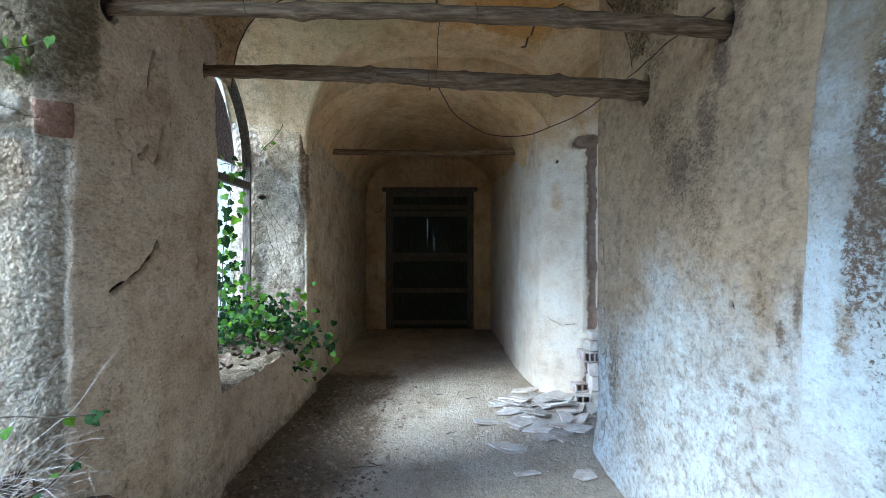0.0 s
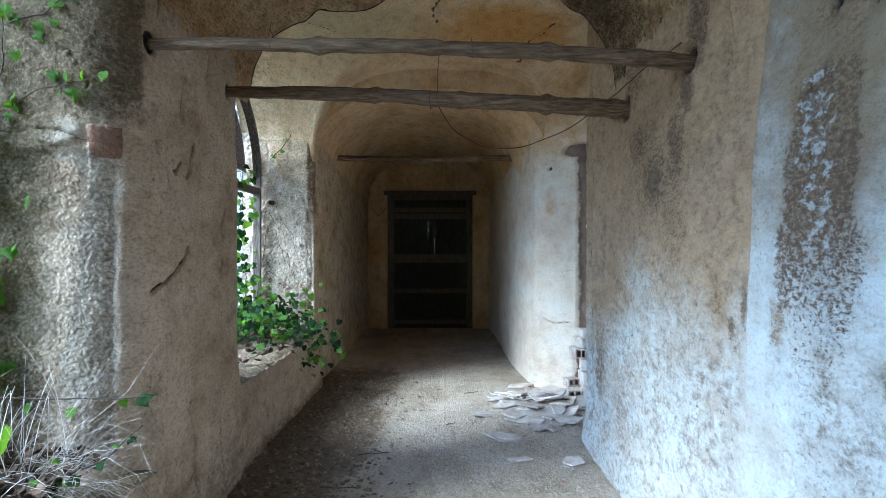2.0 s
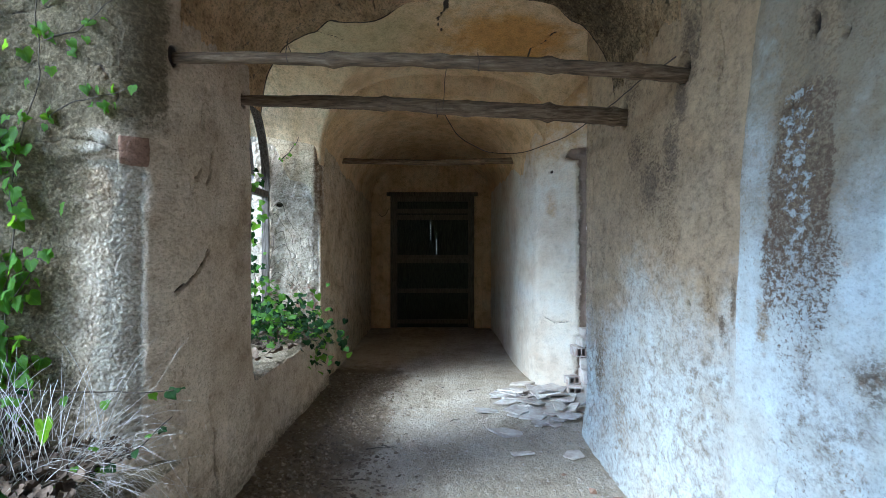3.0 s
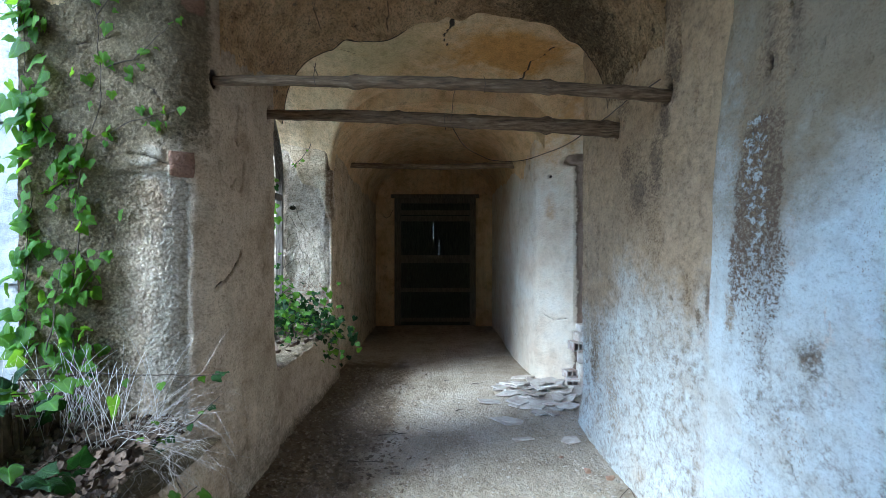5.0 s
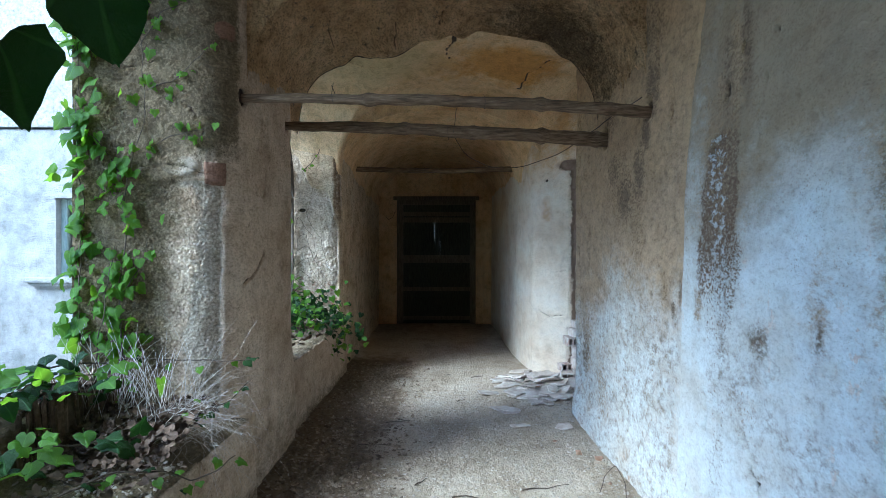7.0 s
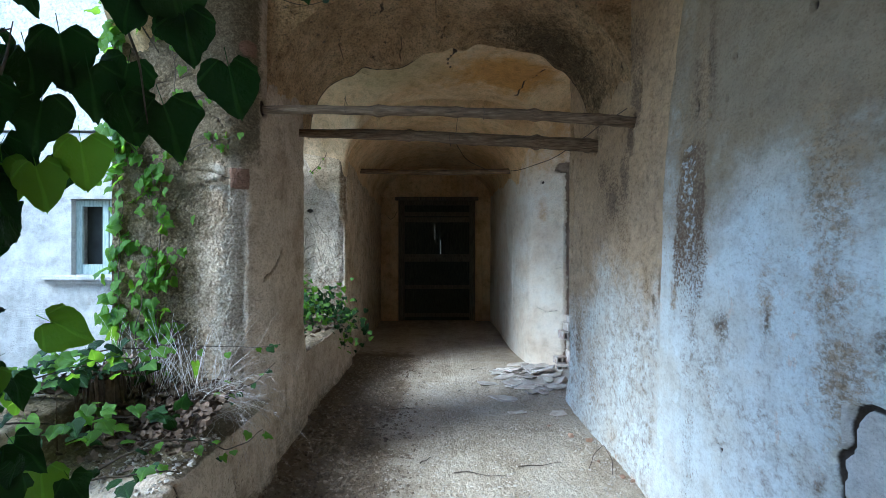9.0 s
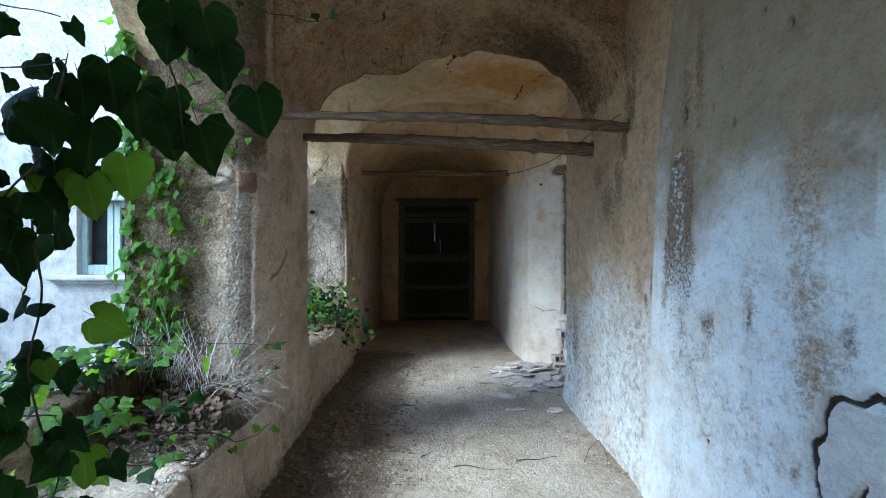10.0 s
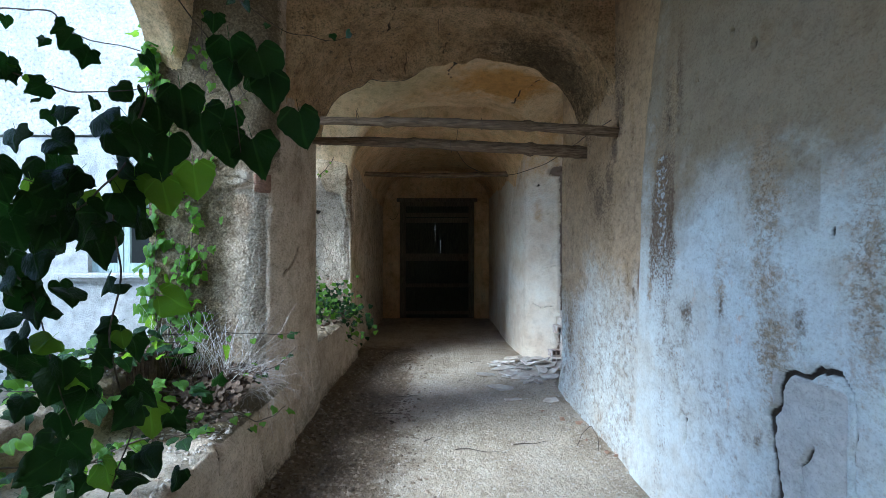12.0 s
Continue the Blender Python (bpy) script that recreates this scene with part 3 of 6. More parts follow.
def pier_gap(P):
    x, y, z = P[..., 0], P[..., 1], P[..., 2]
    g = 0 * x
    j, w = on_jamb(P), fbm(P, 18, 4, 33)
    inner = smooth(-1.06, -1.02, x) * smooth(2.98, 2.95, y)
    for line in PIER_CRACKS:
        g = np.maximum(g, inner * (1 - smooth(0.002, 0.013, near_line(y + 0.03 * w, z + 0.02 * w, line) + 0.010 * w)))
    for line in JAMB_CRACKS:
        g = np.maximum(g, 0.6 * j * (1 - smooth(0.001, 0.005, near_line(x + 0.02 * w, z + 0.02 * w, line) + 0.006 * w)))
    for y0, z0, r in ((2.02, 1.895, 0.045), (2.77, 1.905, 0.04)):
        g = np.maximum(g, blob(y, z, y0, z0, r, r, 0.3) * smooth(-1.10, -1.06, x))
    g = np.maximum(g, 0.5 * blob(x, z, -1.02, 2.16, 0.03, 0.035, 0.5) * on_jamb(P))
    return g


def pier_relief(P):
    x, y, z = P[..., 0], P[..., 1], P[..., 2]
    c = coarse_area(P)
    j = on_jamb(P)
    outer = j * smooth(-1.36, -1.44, x)
    pebbles = np.clip(0.62 - cells(P + 0.006 * fbm(P, 30, 2, 44)[..., None], 66, 35), 0, 0.5)
    r = wavy(P, 0.010, 1.4, 0.006, 8, 34) - 0.016 * c + c * (0.009 * pebbles + 0.003 * fbm(P, 30, 3, 37)) + outer * (0.016 * fbm(P, 8, 4, 36) + 0.010 * pebbles) + 0.003 * fbm(P, 45, 3, 38) + 0.004 * fbm(P, 16, 3, 47) * (1 - c)
    upper = j * smooth(1.55, 1.65, z)
    block = smooth(0.038, 0.031, np.abs(x + 1.098) + 0.004 * fbm(P, 20, 2, 45)) * smooth(0.052, 0.046, np.abs(z - 1.517) + 0.004 * fbm(P, 20, 2, 45)) * j
    r = r + 0.014 * block + 0.010 * j * (blob(x, z, -1.225, 1.545, 0.085, 0.05, 0.25) + blob(x, z, -1.40, 1.56, 0.07, 0.055, 0.25))
    r = r + upper * 0.010 * fbm(P, 11, 5, 39)
    r = r - (0.03 - 0.02 * j) * pier_gap(P)
    # swelling foot and eroded arris of the far window
    arris = smooth(2.86, 2.98, y) * smooth(-1.10, -1.03, x)
    r = r - arris * (0.012 + 0.035 * np.maximum(0, fbm(P, 5, 4, 46)))
    r = r + 0.03 * smooth(0.75, 0.2, z + 0.15 * fbm(P, 2, 3, 40)) * (1 - j) * smooth(-1.1, -1.02, x)
    return r


def pier_marks(P):
    x, y, z = P[..., 0], P[..., 1], P[..., 2]
    j = on_jamb(P)
    # darker and browner towards the top, the outer edge and the foot
    moss = 0.9 * j * smooth(1.5, 1.75, z + 0.2 * fbm(P, 2, 3, 41)) + 0.85 * j * smooth(-1.16, -1.36, x + 0.1 * fbm(P, 3, 3, 42)) + 0.35 * smooth(0.55, 0.1, z)
    stone = j * (blob(x, z, -1.225, 1.545, 0.08, 0.048, 0.3) + 0.35 * blob(x, z, -1.40, 1.56, 0.07, 0.05, 0.3))
    wob = 0.006 * fbm(P, 20, 2, 45)
    brick = j * smooth(0.038, 0.031, np.abs(x + 1.098) + wob) * smooth(0.052, 0.046, np.abs(z - 1.517) + wob)
    brick = np.maximum(brick, 0.8 * blob(x, z, -1.06, 2.16, 0.04, 0.05, 0.4) * j)
    brick = np.maximum(brick, 0.5 * blob(x, z, -1.75, 1.52, 0.05, 0.09, 0.4) * j)
    pale = np.clip(0.85 * coarse_area(P) + stone, 0, 1)
    # pale fades outwards, so the lit inner edge of the coat is in the colour
    return {"pale": pale * (1 - 0.92 * smooth(-1.12, -1.26, x + 0.08 * fbm(P, 5, 4, 48)) * smooth(1.5, 1.4, z)), "moss": np.clip(moss, 0, 0.95) * (1 - 0.8 * pale * smooth(-1.26, -1.14, x)), "brick": brick, "pebbly": np.clip(coarse_area(P) + 0.5 * j * smooth(-1.36, -1.44, x), 0, 1), "gap": pier_gap(P)}


pier = structure(sheet("pier", P, m_pier, pier_relief, pier_marks), "rough plastered arcade pier with cracks and fallen patches", "pier")

# pier behind the first arch, and the wall past the arch behind that
for name, pts in (("wall_west", [(XO, -1.72), (-1.05, -1.70), (XL, -1.60), (XL, -0.72), (-1.02, -0.62), (XO, -0.55)]), ("wall_southwest", [(XL, -4.5), (XL, -4.0), (-1.05, -3.92), (XO, -3.9)])):
    path = evenly(rounded(pts, 2, 0.15), 0.03)
    zs = span(-0.1, 3.1, 0.03)
    P = np.stack([np.repeat(path[:, None, 0], len(zs), 1), np.repeat(path[:, None, 1], len(zs), 1), np.repeat(zs[None, :], len(path), 0)], -1)
    structure(sheet(name, P, m_pier, lambda P: wavy(P, 0.02, 1.4, 0.006, 8, 43)), "plain rough plastered arcade wall", "wall")


# ---- window breasts ----
def breast(name, y0, y1, z_in, z_out, x_in, seed, label, clean=0.8, litter_shade=9.0):
    prof = evenly(rounded([(x_in + 0.02, -0.1), (x_in, z_in - 0.02), (x_in - 0.03, z_in), (-1.42, z_in + 0.01), (-1.46, z_out - 0.02), (-1.5, z_out), (XO, z_out + 0.02), (XO, -0.6)], 2, 0.2), 0.0125)
    ys = span(y0, y1, 0.0125)
    P = np.stack([np.repeat(prof[:, None, 0], len(ys), 1), np.repeat(ys[None, :], len(prof), 0), np.repeat(prof[:, None, 1], len(ys), 1)], -1)
    lines = [[(y0 + 0.55, 0.40), (y0 + 0.60, 0.2), (y0 + 0.57, 0)], [(y0 + 1.5, 0.40), (y0 + 1.46, 0.25), (y0 + 1.5, 0.02)], [(y0 + 1.9, 0.42), (y0 + 1.95, 0.1)], [(y0 + 2.1, 0.40), (y0 + 2.07, 0.25), (y0 + 2.12, 0.02)], [(y0 + 2.25, 0.40), (y0 + 2.29, 0.03)]]

    def gap(P):
        g = 0 * P[..., 0]
        front = smooth(x_in - 0.06, x_in - 0.02, P[..., 0])
        for line in lines:
            g = np.maximum(g, 0.75 * front * (1 - smooth(0.005, 0.015, near_line(P[..., 1] + 0.03 * fbm(P, 9, 3, seed + 7), P[..., 2], line) + 0.008 * fbm(P, 24, 3, seed + 1))))
        return g

    def relief(P):
        z = P[..., 2]
        top = smooth(z_in - 0.06, z_in - 0.01, z)
        arris = smooth(0.08, 0.0, np.hypot(P[..., 0] - x_in, z - z_in))
        return wavy(P, 0.02, 1.6, 0.006, 10, seed) + top * (0.012 * fbm(P, 12, 4, seed + 2) + 0.006 * fbm(P, 40, 3, seed + 3)) - arris * (0.012 + 0.022 * fbm(P, 7, 4, seed + 4)) - 0.025 * gap(P)

    def marks(P):
        z = P[..., 2]
        top = smooth(z_in - 0.04, z_in - 0.005, z) * smooth(x_in, x_in - 0.03, P[..., 0])
        # past this line the top is coloured dark for litter and the grass's shadow
        return {"pale": clean * top * smooth(-1.40, -1.34, P[..., 0]) * smooth(litter_shade + 0.12, litter_shade - 0.12, P[..., 1] + 0.2 * fbm(P, 3, 3, seed + 6)), "moss": 0.9 * top * smooth(litter_shade - 0.12, litter_shade + 0.12, P[..., 1]) + (0.75 - clean) * top + 0.5 * smooth(0.22, 0.02, z + 0.08 * fbm(P, 3, 3, seed + 5)) + 0.2 * smooth(-1.36, -1.44, P[..., 0]), "brick": 0 * z, "gap": gap(P)}

    return structure(sheet(name, P, m_pier, relief, marks, flip=True), label, "wall")


breast("sill_wall", -0.70, 1.98, 0.42, 0.62, -0.965, 60, "cracked plaster sill wall under the open arch", 0.65, 0.85)
breast("sill_wall", -4.0, -1.6, 0.42, 0.62, -0.965, 65, "plaster sill wall under the arch behind")
breast("sill_wall", 2.90, 5.16, 0.49, 0.56, -1.01, 70, "low plaster sill wall under the framed arch", 0.1)

# ---- far jamb of the second arch and passage wall ----
path = evenly(rounded([(XO, 5.06), (-1.12, 5.09), (FAR_L, 5.13), (FAR_L - 0.005, 5.3), (-1.10, 9.45)], 2, 0.1), 0.0075)
path = np.concatenate([path[:130], path[130::3]])
zs = span(-0.08, 2.75, 0.0085)
P = np.stack([np.repeat(path[:, None, 0], len(zs), 1), np.repeat(path[:, None, 1], len(zs), 1), np.repeat(zs[None, :], len(path), 0)], -1)


def jamb_bare(P):
    x, y, z = P[..., 0], P[..., 1], P[..., 2]
    edge = 1.74 + 0.35 * (-1.25 - x) + 0.05 * fbm(P, 4, 4, 81) - 0.3 * smooth(-1.18, -1.05, x) + 0.25 * smooth(-1.3, -1.45, x)
    low = smooth(5.135, 5.115, y) * smooth(0.02, -0.01, z - edge)
    strip = smooth(5.10, 5.12, y) * smooth(5.36, 5.28, y + 0.06 * fbm(P, 4, 3, 82)) * smooth(1.45, 1.6, z) * smooth(2.35, 2.2, z)
    return np.maximum(low, 0.9 * strip)


FAR_CRACKS = [[(5.42, 1.75), (5.40, 1.50), (5.43, 1.35)], [(5.55, 2.2), (5.45, 1.95)], [(5.38, 1.2), (5.40, 0.6)], [(5.9, 1.9), (5.88, 1.75)], [(5.7, 1.85), (5.69, 1.75)], [(6.28, 2.16), (6.27, 2.0)]]


def far_left_gap(P):
    g = 0 * P[..., 0]
    for line in FAR_CRACKS:
        g = np.maximum(g, 0.8 * smooth(5.25, 5.3, P[..., 1]) * (1 - smooth(0.004, 0.014, near_line(P[..., 1], P[..., 2], line) * 0.55 + 0.006 * fbm(P, 24, 3, 83))))
    hole = blob(P[..., 0], P[..., 2], -1.40, 1.55, 0.035, 0.02, 0.4) * smooth(5.16, 5.12, P[..., 1])
    return np.maximum(g, hole)


def far_left_relief(P):
    b = jamb_bare(P)
    return wavy(P, 0.012, 1.5, 0.004, 9, 84) - 0.022 * b + b * (0.018 * fbm(P, 11, 3, 85) + 0.016 * np.abs(fbm(P, 45, 2, 86))) - 0.03 * far_left_gap(P)


def far_left_marks(P):
    y, z, b = P[..., 1], P[..., 2], jamb_bare(P)
    return {"bared": b, "moss": 0.2 * blob(P[..., 0], z, -1.3, 2.2, 0.3, 0.35, 0.9) * smooth(5.2, 5.1, y) + 0.22 * smooth(5.4, 5.9, y) * smooth(1.9, 1.3, z) * (0.6 + 0.5 * fbm(P, 2.5, 3, 87)),
            "brick": 0.4 * b * smooth(1.2, 0.75, z) , "raw": 0.62 * smooth(5.085, 5.10, y) * smooth(5.34, 5.24, y + 0.08 * fbm(P, 6, 3, 82)) * smooth(1.30, 1.5, z + 0.1 * fbm(P, 5, 3, 88)) * smooth(2.5, 2.3, z), "gap": far_left_gap(P)}


far_left = structure(sheet("wall_northwest", P, plaster("jamb_plaster", [(0.36, (0.60, 0.45, 0.29)), (0.5, (0.75, 0.59, 0.41)), (0.64, (0.81, 0.68, 0.51))],
                     marks=[("bared", (0.69, 0.57, 0.45), 9, 0.25), ("moss", (0.30, 0.29, 0.17), 6, 0.5), ("brick", (0.36, 0.17, 0.11), 12, 0.5), ("raw", (0.34, 0.235, 0.15), 14, 0.3), ("gap", (0.07, 0.055, 0.04), 30, 0.15)], bump=0.45, depth=0.010),
                     far_left_relief, far_left_marks),
                     "cream plaster passage wall with a jamb stripped to rubble", "wall")

path = evenly(rounded([(0.69, 9.45), (0.70, 6.4), (0.745, 5.65), (0.775, 5.28), (0.81, 5.21), (1.05, 4.88), (1.25, 4.62)], 1, 0.05), 0.014)
P = np.stack([np.repeat(path[:, None, 0], len(zs), 1), np.repeat(path[:, None, 1], len(zs), 1), np.repeat(zs[None, :], len(path), 0)], -1)


def chase(P):
    """Broken strip where the blocking was torn out of the doorway."""
    x, z, y = P[..., 0], P[..., 2], P[..., 1]
    w = 0.012 * fbm(P, 9, 4, 91)
    up = smooth(1.048, 1.056, x + w) * smooth(1.115, 1.107, x + w) * smooth(0.52, 0.56, z) * smooth(1.99, 1.94, z)
    cap = blob(x, z, 1.05, 1.95, 0.09, 0.055, 0.25)
    foot = smooth(1.03, 1.05, x + 2 * w) * smooth(0.5, 0.46, z)
    return np.maximum(np.maximum(up, cap), foot)


RIGHT_CRACKS = [[(6.1, 2.3), (5.95, 2.05), (6.05, 1.8), (6.2, 1.2), (6.25, 0.6), (6.3, 0.3)], [(5.5, 2.4), (5.55, 2.0), (5.48, 1.85)], [(5.8, 2.5), (5.7, 2.1)]]


def far_right_gap(P):
    g = 0 * P[..., 0]
    for line in RIGHT_CRACKS:
        g = np.maximum(g, 0.85 * smooth(5.25, 5.35, P[..., 1]) * (1 - smooth(0.004, 0.016, near_line(P[..., 1] + 0.05 * fbm(P, 5, 3, 96), P[..., 2], line) * 0.5 + 0.006 * fbm(P, 20, 3, 92))))
    for line in ([(0.83, 0.60), (0.9, 0.56), (1.0, 0.585)], [(0.95, 0.98), (1.02, 1.0)]):
        g = np.maximum(g, 0.6 * smooth(0.79, 0.82, P[..., 0]) * (1 - smooth(0.001, 0.008, near_line(P[..., 0], P[..., 2], line) + 0.008 * fbm(P, 30, 3, 93))))
    return np.maximum(g, blob(P[..., 0], P[..., 2], 0.88, 1.83, 0.016, 0.014, 0.4))


far_right = structure(sheet("wall_northeast", P, plaster("doorway_plaster", [(0.36, (0.70, 0.56, 0.42)), (0.5, (0.80, 0.69, 0.56)), (0.64, (0.84, 0.77, 0.67))],
                      marks=[("orange", (0.60, 0.36, 0.16), 5, 0.4), ("torn", (0.27, 0.19, 0.145), 16, 0.35), ("gap", (0.09, 0.07, 0.055), 30, 0.15)], bump=0.3, depth=0.006, mottle=0.2, pit=0.15, streak=0.12),
                      lambda P: wavy(P, 0.012, 1.5, 0.003, 9, 94) - 0.05 * chase(P) + chase(P) * 0.04 * fbm(P, 13, 4, 95) - 0.03 * far_right_gap(P),
                      lambda P: {"orange": 0.6 * smooth(1.5, 2.3, P[..., 2]) * smooth(6.8, 5.6, P[..., 1]) + 0.4 * blob(P[..., 0], P[..., 2], 0.88, 1.55, 0.06, 0.2, 0.9),
                                 "torn": np.clip(chase(P), 0, 1), "gap": far_right_gap(P)}),
                      "white plaster doorway jamb with a torn brick strip", "wall")

# back of the blocked doorway
structure(part("wall_doorway", one_box(1.2, 1.34, 3.3, 5.4, -0.1, 3.1), m_outer, None), "closing wall at the back of the doorway recess", "wall")


# ---- vaults ----
def vault(name, P, material, relief, marks, label):
    return structure(sheet(name, P, material, relief, marks, flip=True), label, "ceiling")


def no_marks(P, *keys):
    return {k: 0 * P[..., 0] for k in keys}


# transverse arch over the pier, with a broken lip of plaster
xs = span(XL - 0.03, XR + 0.03, 0.0125)
end = 3.08 + 0.05 * fbm(np.stack([xs, 0 * xs, 0 * xs], 1), 3.5, 4, 101) + 0.10 * smooth(-0.5, -0.9, xs)
u = np.linspace(0, 1, 108)
Xb = np.repeat(xs[:, None], len(u), 1)
Yb = 2.05 + (end[:, None] - 2.05) * u[None, :]


def arch_height(x, y):
    """Soffit of the arch, with plaster sagging by its broken edge."""
    sag = 0.17 * np.exp(-((x + 0.41) / 0.20) ** 2) + 0.06 * np.exp(-((x + 0.72) / 0.16) ** 2) + 0.045 * np.exp(-((x + 0.02) / 0.2) ** 2) + 0.014 * np.sin(23 * x + 2.0 * np.sin(9 * x)) * smooth(0.9, 0.6, np.abs(x))
    return barrel(x, XL - 0.02, XR + 0.02, 1.93, 0.65) - sag * smooth(2.7, 3.06, y)


Zb = arch_height(Xb, Yb)
ARCH_CRACKS = [[(-0.12, 3.0), (-0.10, 2.8), (-0.15, 2.6), (-0.12, 2.2)], [(-0.38, 3.0), (-0.36, 2.75), (-0.45, 2.5), (-0.4, 2.1)], [(-0.75, 2.9), (-0.72, 2.6)]]


def arch_gap(P):
    g = 0 * P[..., 0]
    for line in ARCH_CRACKS:
        g = np.maximum(g, 0.6 * (1 - smooth(0.002, 0.010, near_line(P[..., 0] + 0.04 * fbm(P, 8, 3, 105), P[..., 1], line) + 0.007 * fbm(P, 20, 3, 102))))
    return g


# besides the cracks, the lip's edge shadow is drawn as a dark line
vault("ceiling_arch", stack(Xb, Yb, Zb), m_band, lambda P: wavy(P, 0.02, 1.7, 0.006, 9, 103) + 0.004 * fbm(P, 28, 3, 104) - 0.02 * arch_gap(P),
      lambda P: {"moss": 0.06 + 0.5 * blob(P[..., 0], P[..., 1], 0.55, 2.8, 0.45, 0.45, 0.9) + 0.2 * smooth(0.1, 0.7, P[..., 0]), "gap": np.maximum(arch_gap(P), smooth(0.978, 0.992, np.broadcast_to(u[None, :], P.shape[:2]) + 0.010 * fbm(P, 9, 3, 107)) * (0.25 + 0.75 * smooth(-0.15, -0.45, P[..., 0]) + 0.5 * smooth(0.5, 0.7, P[..., 0])))}, "brown stained plaster transverse arch with a broken edge")
lip = np.stack([stack(xs, end, arch_height(xs, end)), stack(xs, end + 0.006, arch_height(xs, end) + 0.22)], 1)
structure(sheet("ceiling_arch_edge", lip, m_band, None, lambda P: no_marks(P, "moss", "gap")), "broken plaster edge of the arch", "ceiling")


def ring(name, y, x0, x1, spring, rise, top, material):
    xx = span(x0, x1, 0.03)
    low = barrel(xx, x0, x1, spring, rise)
    P = np.stack([stack(xx, y + 0 * xx, low + (top - low) * k) for k in np.linspace(0, 1, 12)], 1)
    return structure(sheet(name, P, material, lambda P: wavy(P, 0.012, 2, 0.004, 9, 106), lambda P: no_marks(P, "moss", "gap", "orange", "yellow")), "plaster face over the vault arch", "ceiling")


ring("ceiling_arch_face", 2.05, XL - 0.02, XR + 0.02, 1.93, 0.62, 3.12, m_band)

# cross vault of the framed arch
Xv, Yv = grid(span(XO, 1.22, 0.02), span(2.98, 5.26, 0.02))
z_long = barrel(Xv, XL - 0.06, 1.0, 1.90, 0.76, 2.8, 2.2)
z_wide = barrel(Yv, 2.98, 5.14 + 0.14 * smooth(0.2, 0.9, Xv), 1.75, 0.86, 2.8, 2.0)
groin = np.maximum(z_long, z_wide)


def vault_gap(P):
    g = 0 * P[..., 0]
    for line in ([(0.02, 3.2), (0.0, 3.5), (-0.06, 3.8), (-0.02, 4.1)], [(0.72, 3.9), (0.62, 4.3), (0.55, 4.7)], [(-0.9, 3.9), (-0.7, 4.1)]):
        g = np.maximum(g, 0.8 * (1 - smooth(0.004, 0.016, near_line(P[..., 0] + 0.05 * fbm(P, 6, 3, 114), P[..., 1], line) + 0.007 * fbm(P, 18, 3, 110))))
    return g


vault("ceiling_cross_vault", stack(Xv, Yv, groin), m_vault, lambda P: wavy(P, 0.015, 1.7, 0.003, 8, 111) - 0.02 * vault_gap(P),
      lambda P: {"orange": 0.85 * blob(P[..., 0], P[..., 1], 0.50, 4.1, 0.40, 0.6, 1.0) + 0.40 * blob(P[..., 0], P[..., 1], 0.05, 4.2, 0.9, 0.8, 0.9), "moss": 0.28 * smooth(-0.9, -1.4, P[..., 0]),
                 "yellow": 0.65 * blob(P[..., 0], P[..., 1], -0.6, 4.0, 0.7, 0.8, 0.9), "gap": vault_gap(P)}, "cream cross vault with orange damp stains")
ring("ceiling_arch_face", 5.16, FAR_L - 0.02, 0.87, 1.88, 0.62, 2.9, m_vault)

# far passage vault
Xv, Yv = grid(span(FAR_L - 0.06, 0.88, 0.025), span(5.15, 9.47, 0.025))
vault("ceiling_passage", stack(Xv, Yv, barrel(Xv, FAR_L - 0.03, 0.88 - 0.17 * smooth(5.1, 6.0, Yv), 1.88, 0.62, 2.5, 2.2)), m_passage, lambda P: wavy(P, 0.012, 1.7, 0.003, 8, 112), lambda P: no_marks(P, "moss", "gap"),
      "shadowed cream barrel vault of the passage")

# near cross vault and the closed vault behind
Xv, Yv = grid(span(XO, 0.92, 0.025), span(-0.66, 2.08, 0.025))
deep = smooth(-1.34, -1.50, Xv)
cross = (1 - deep) * barrel(Yv, -0.62, 2.08, 2.5, 0.56, 3.0, 2.0) + deep * barrel(Yv, -0.62, 1.80, 1.85, 0.79, 2.0, 2.0)
vault("ceiling_near_vault", stack(Xv, Yv, np.maximum(barrel(Xv, XL - 0.05, XR + 0.05, 1.94, 1.0), cross)), m_vault,
      lambda P: wavy(P, 0.015, 1.7, 0.003, 8, 113), lambda P: {"orange": 0 * P[..., 0], "yellow": 0 * P[..., 0], "moss": 0.3 + 0 * P[..., 0], "gap": 0 * P[..., 0]}, "grey plaster cross vault over the open arch")
ring("ceiling_arch_face", -0.64, XL - 0.02, XR + 0.02, 1.93, 0.62, 3.12, m_band)
Xv, Yv = grid(span(XL - 0.05, XR + 0.05, 0.05), span(-4.5, -0.62, 0.05))
vault("ceiling_rear_vault", stack(Xv, Yv, barrel(Xv, XL - 0.04, XR + 0.04, 1.93, 0.62)), m_vault, None, lambda P: no_marks(P, "orange", "yellow", "moss", "gap"), "plain plaster barrel vault")

Xv, Yv = grid(span(XO, XL - 0.02, 0.06), span(-3.94, -1.66, 0.05))
vault("ceiling_rear_arch", stack(Xv, Yv, barrel(Yv, -3.92, -1.68, 1.95, 0.5, 3.0, 2.0)), m_vault, None, lambda P: no_marks(P, "orange", "yellow", "moss", "gap"), "plain plaster arch soffit")

# ---- closing masonry ----
structure(part("wall_south", one_box(-1.9, 1.4, -4.8, -4.45, -0.6, 3.2), m_outer, None), "plain wall closing the gallery", "wall")
structure(part("roof_slab", one_box(-1.9, 1.6, -4.8, 9.95, 3.13, 3.4), m_outer, None), "flat roof over the gallery", "roof")
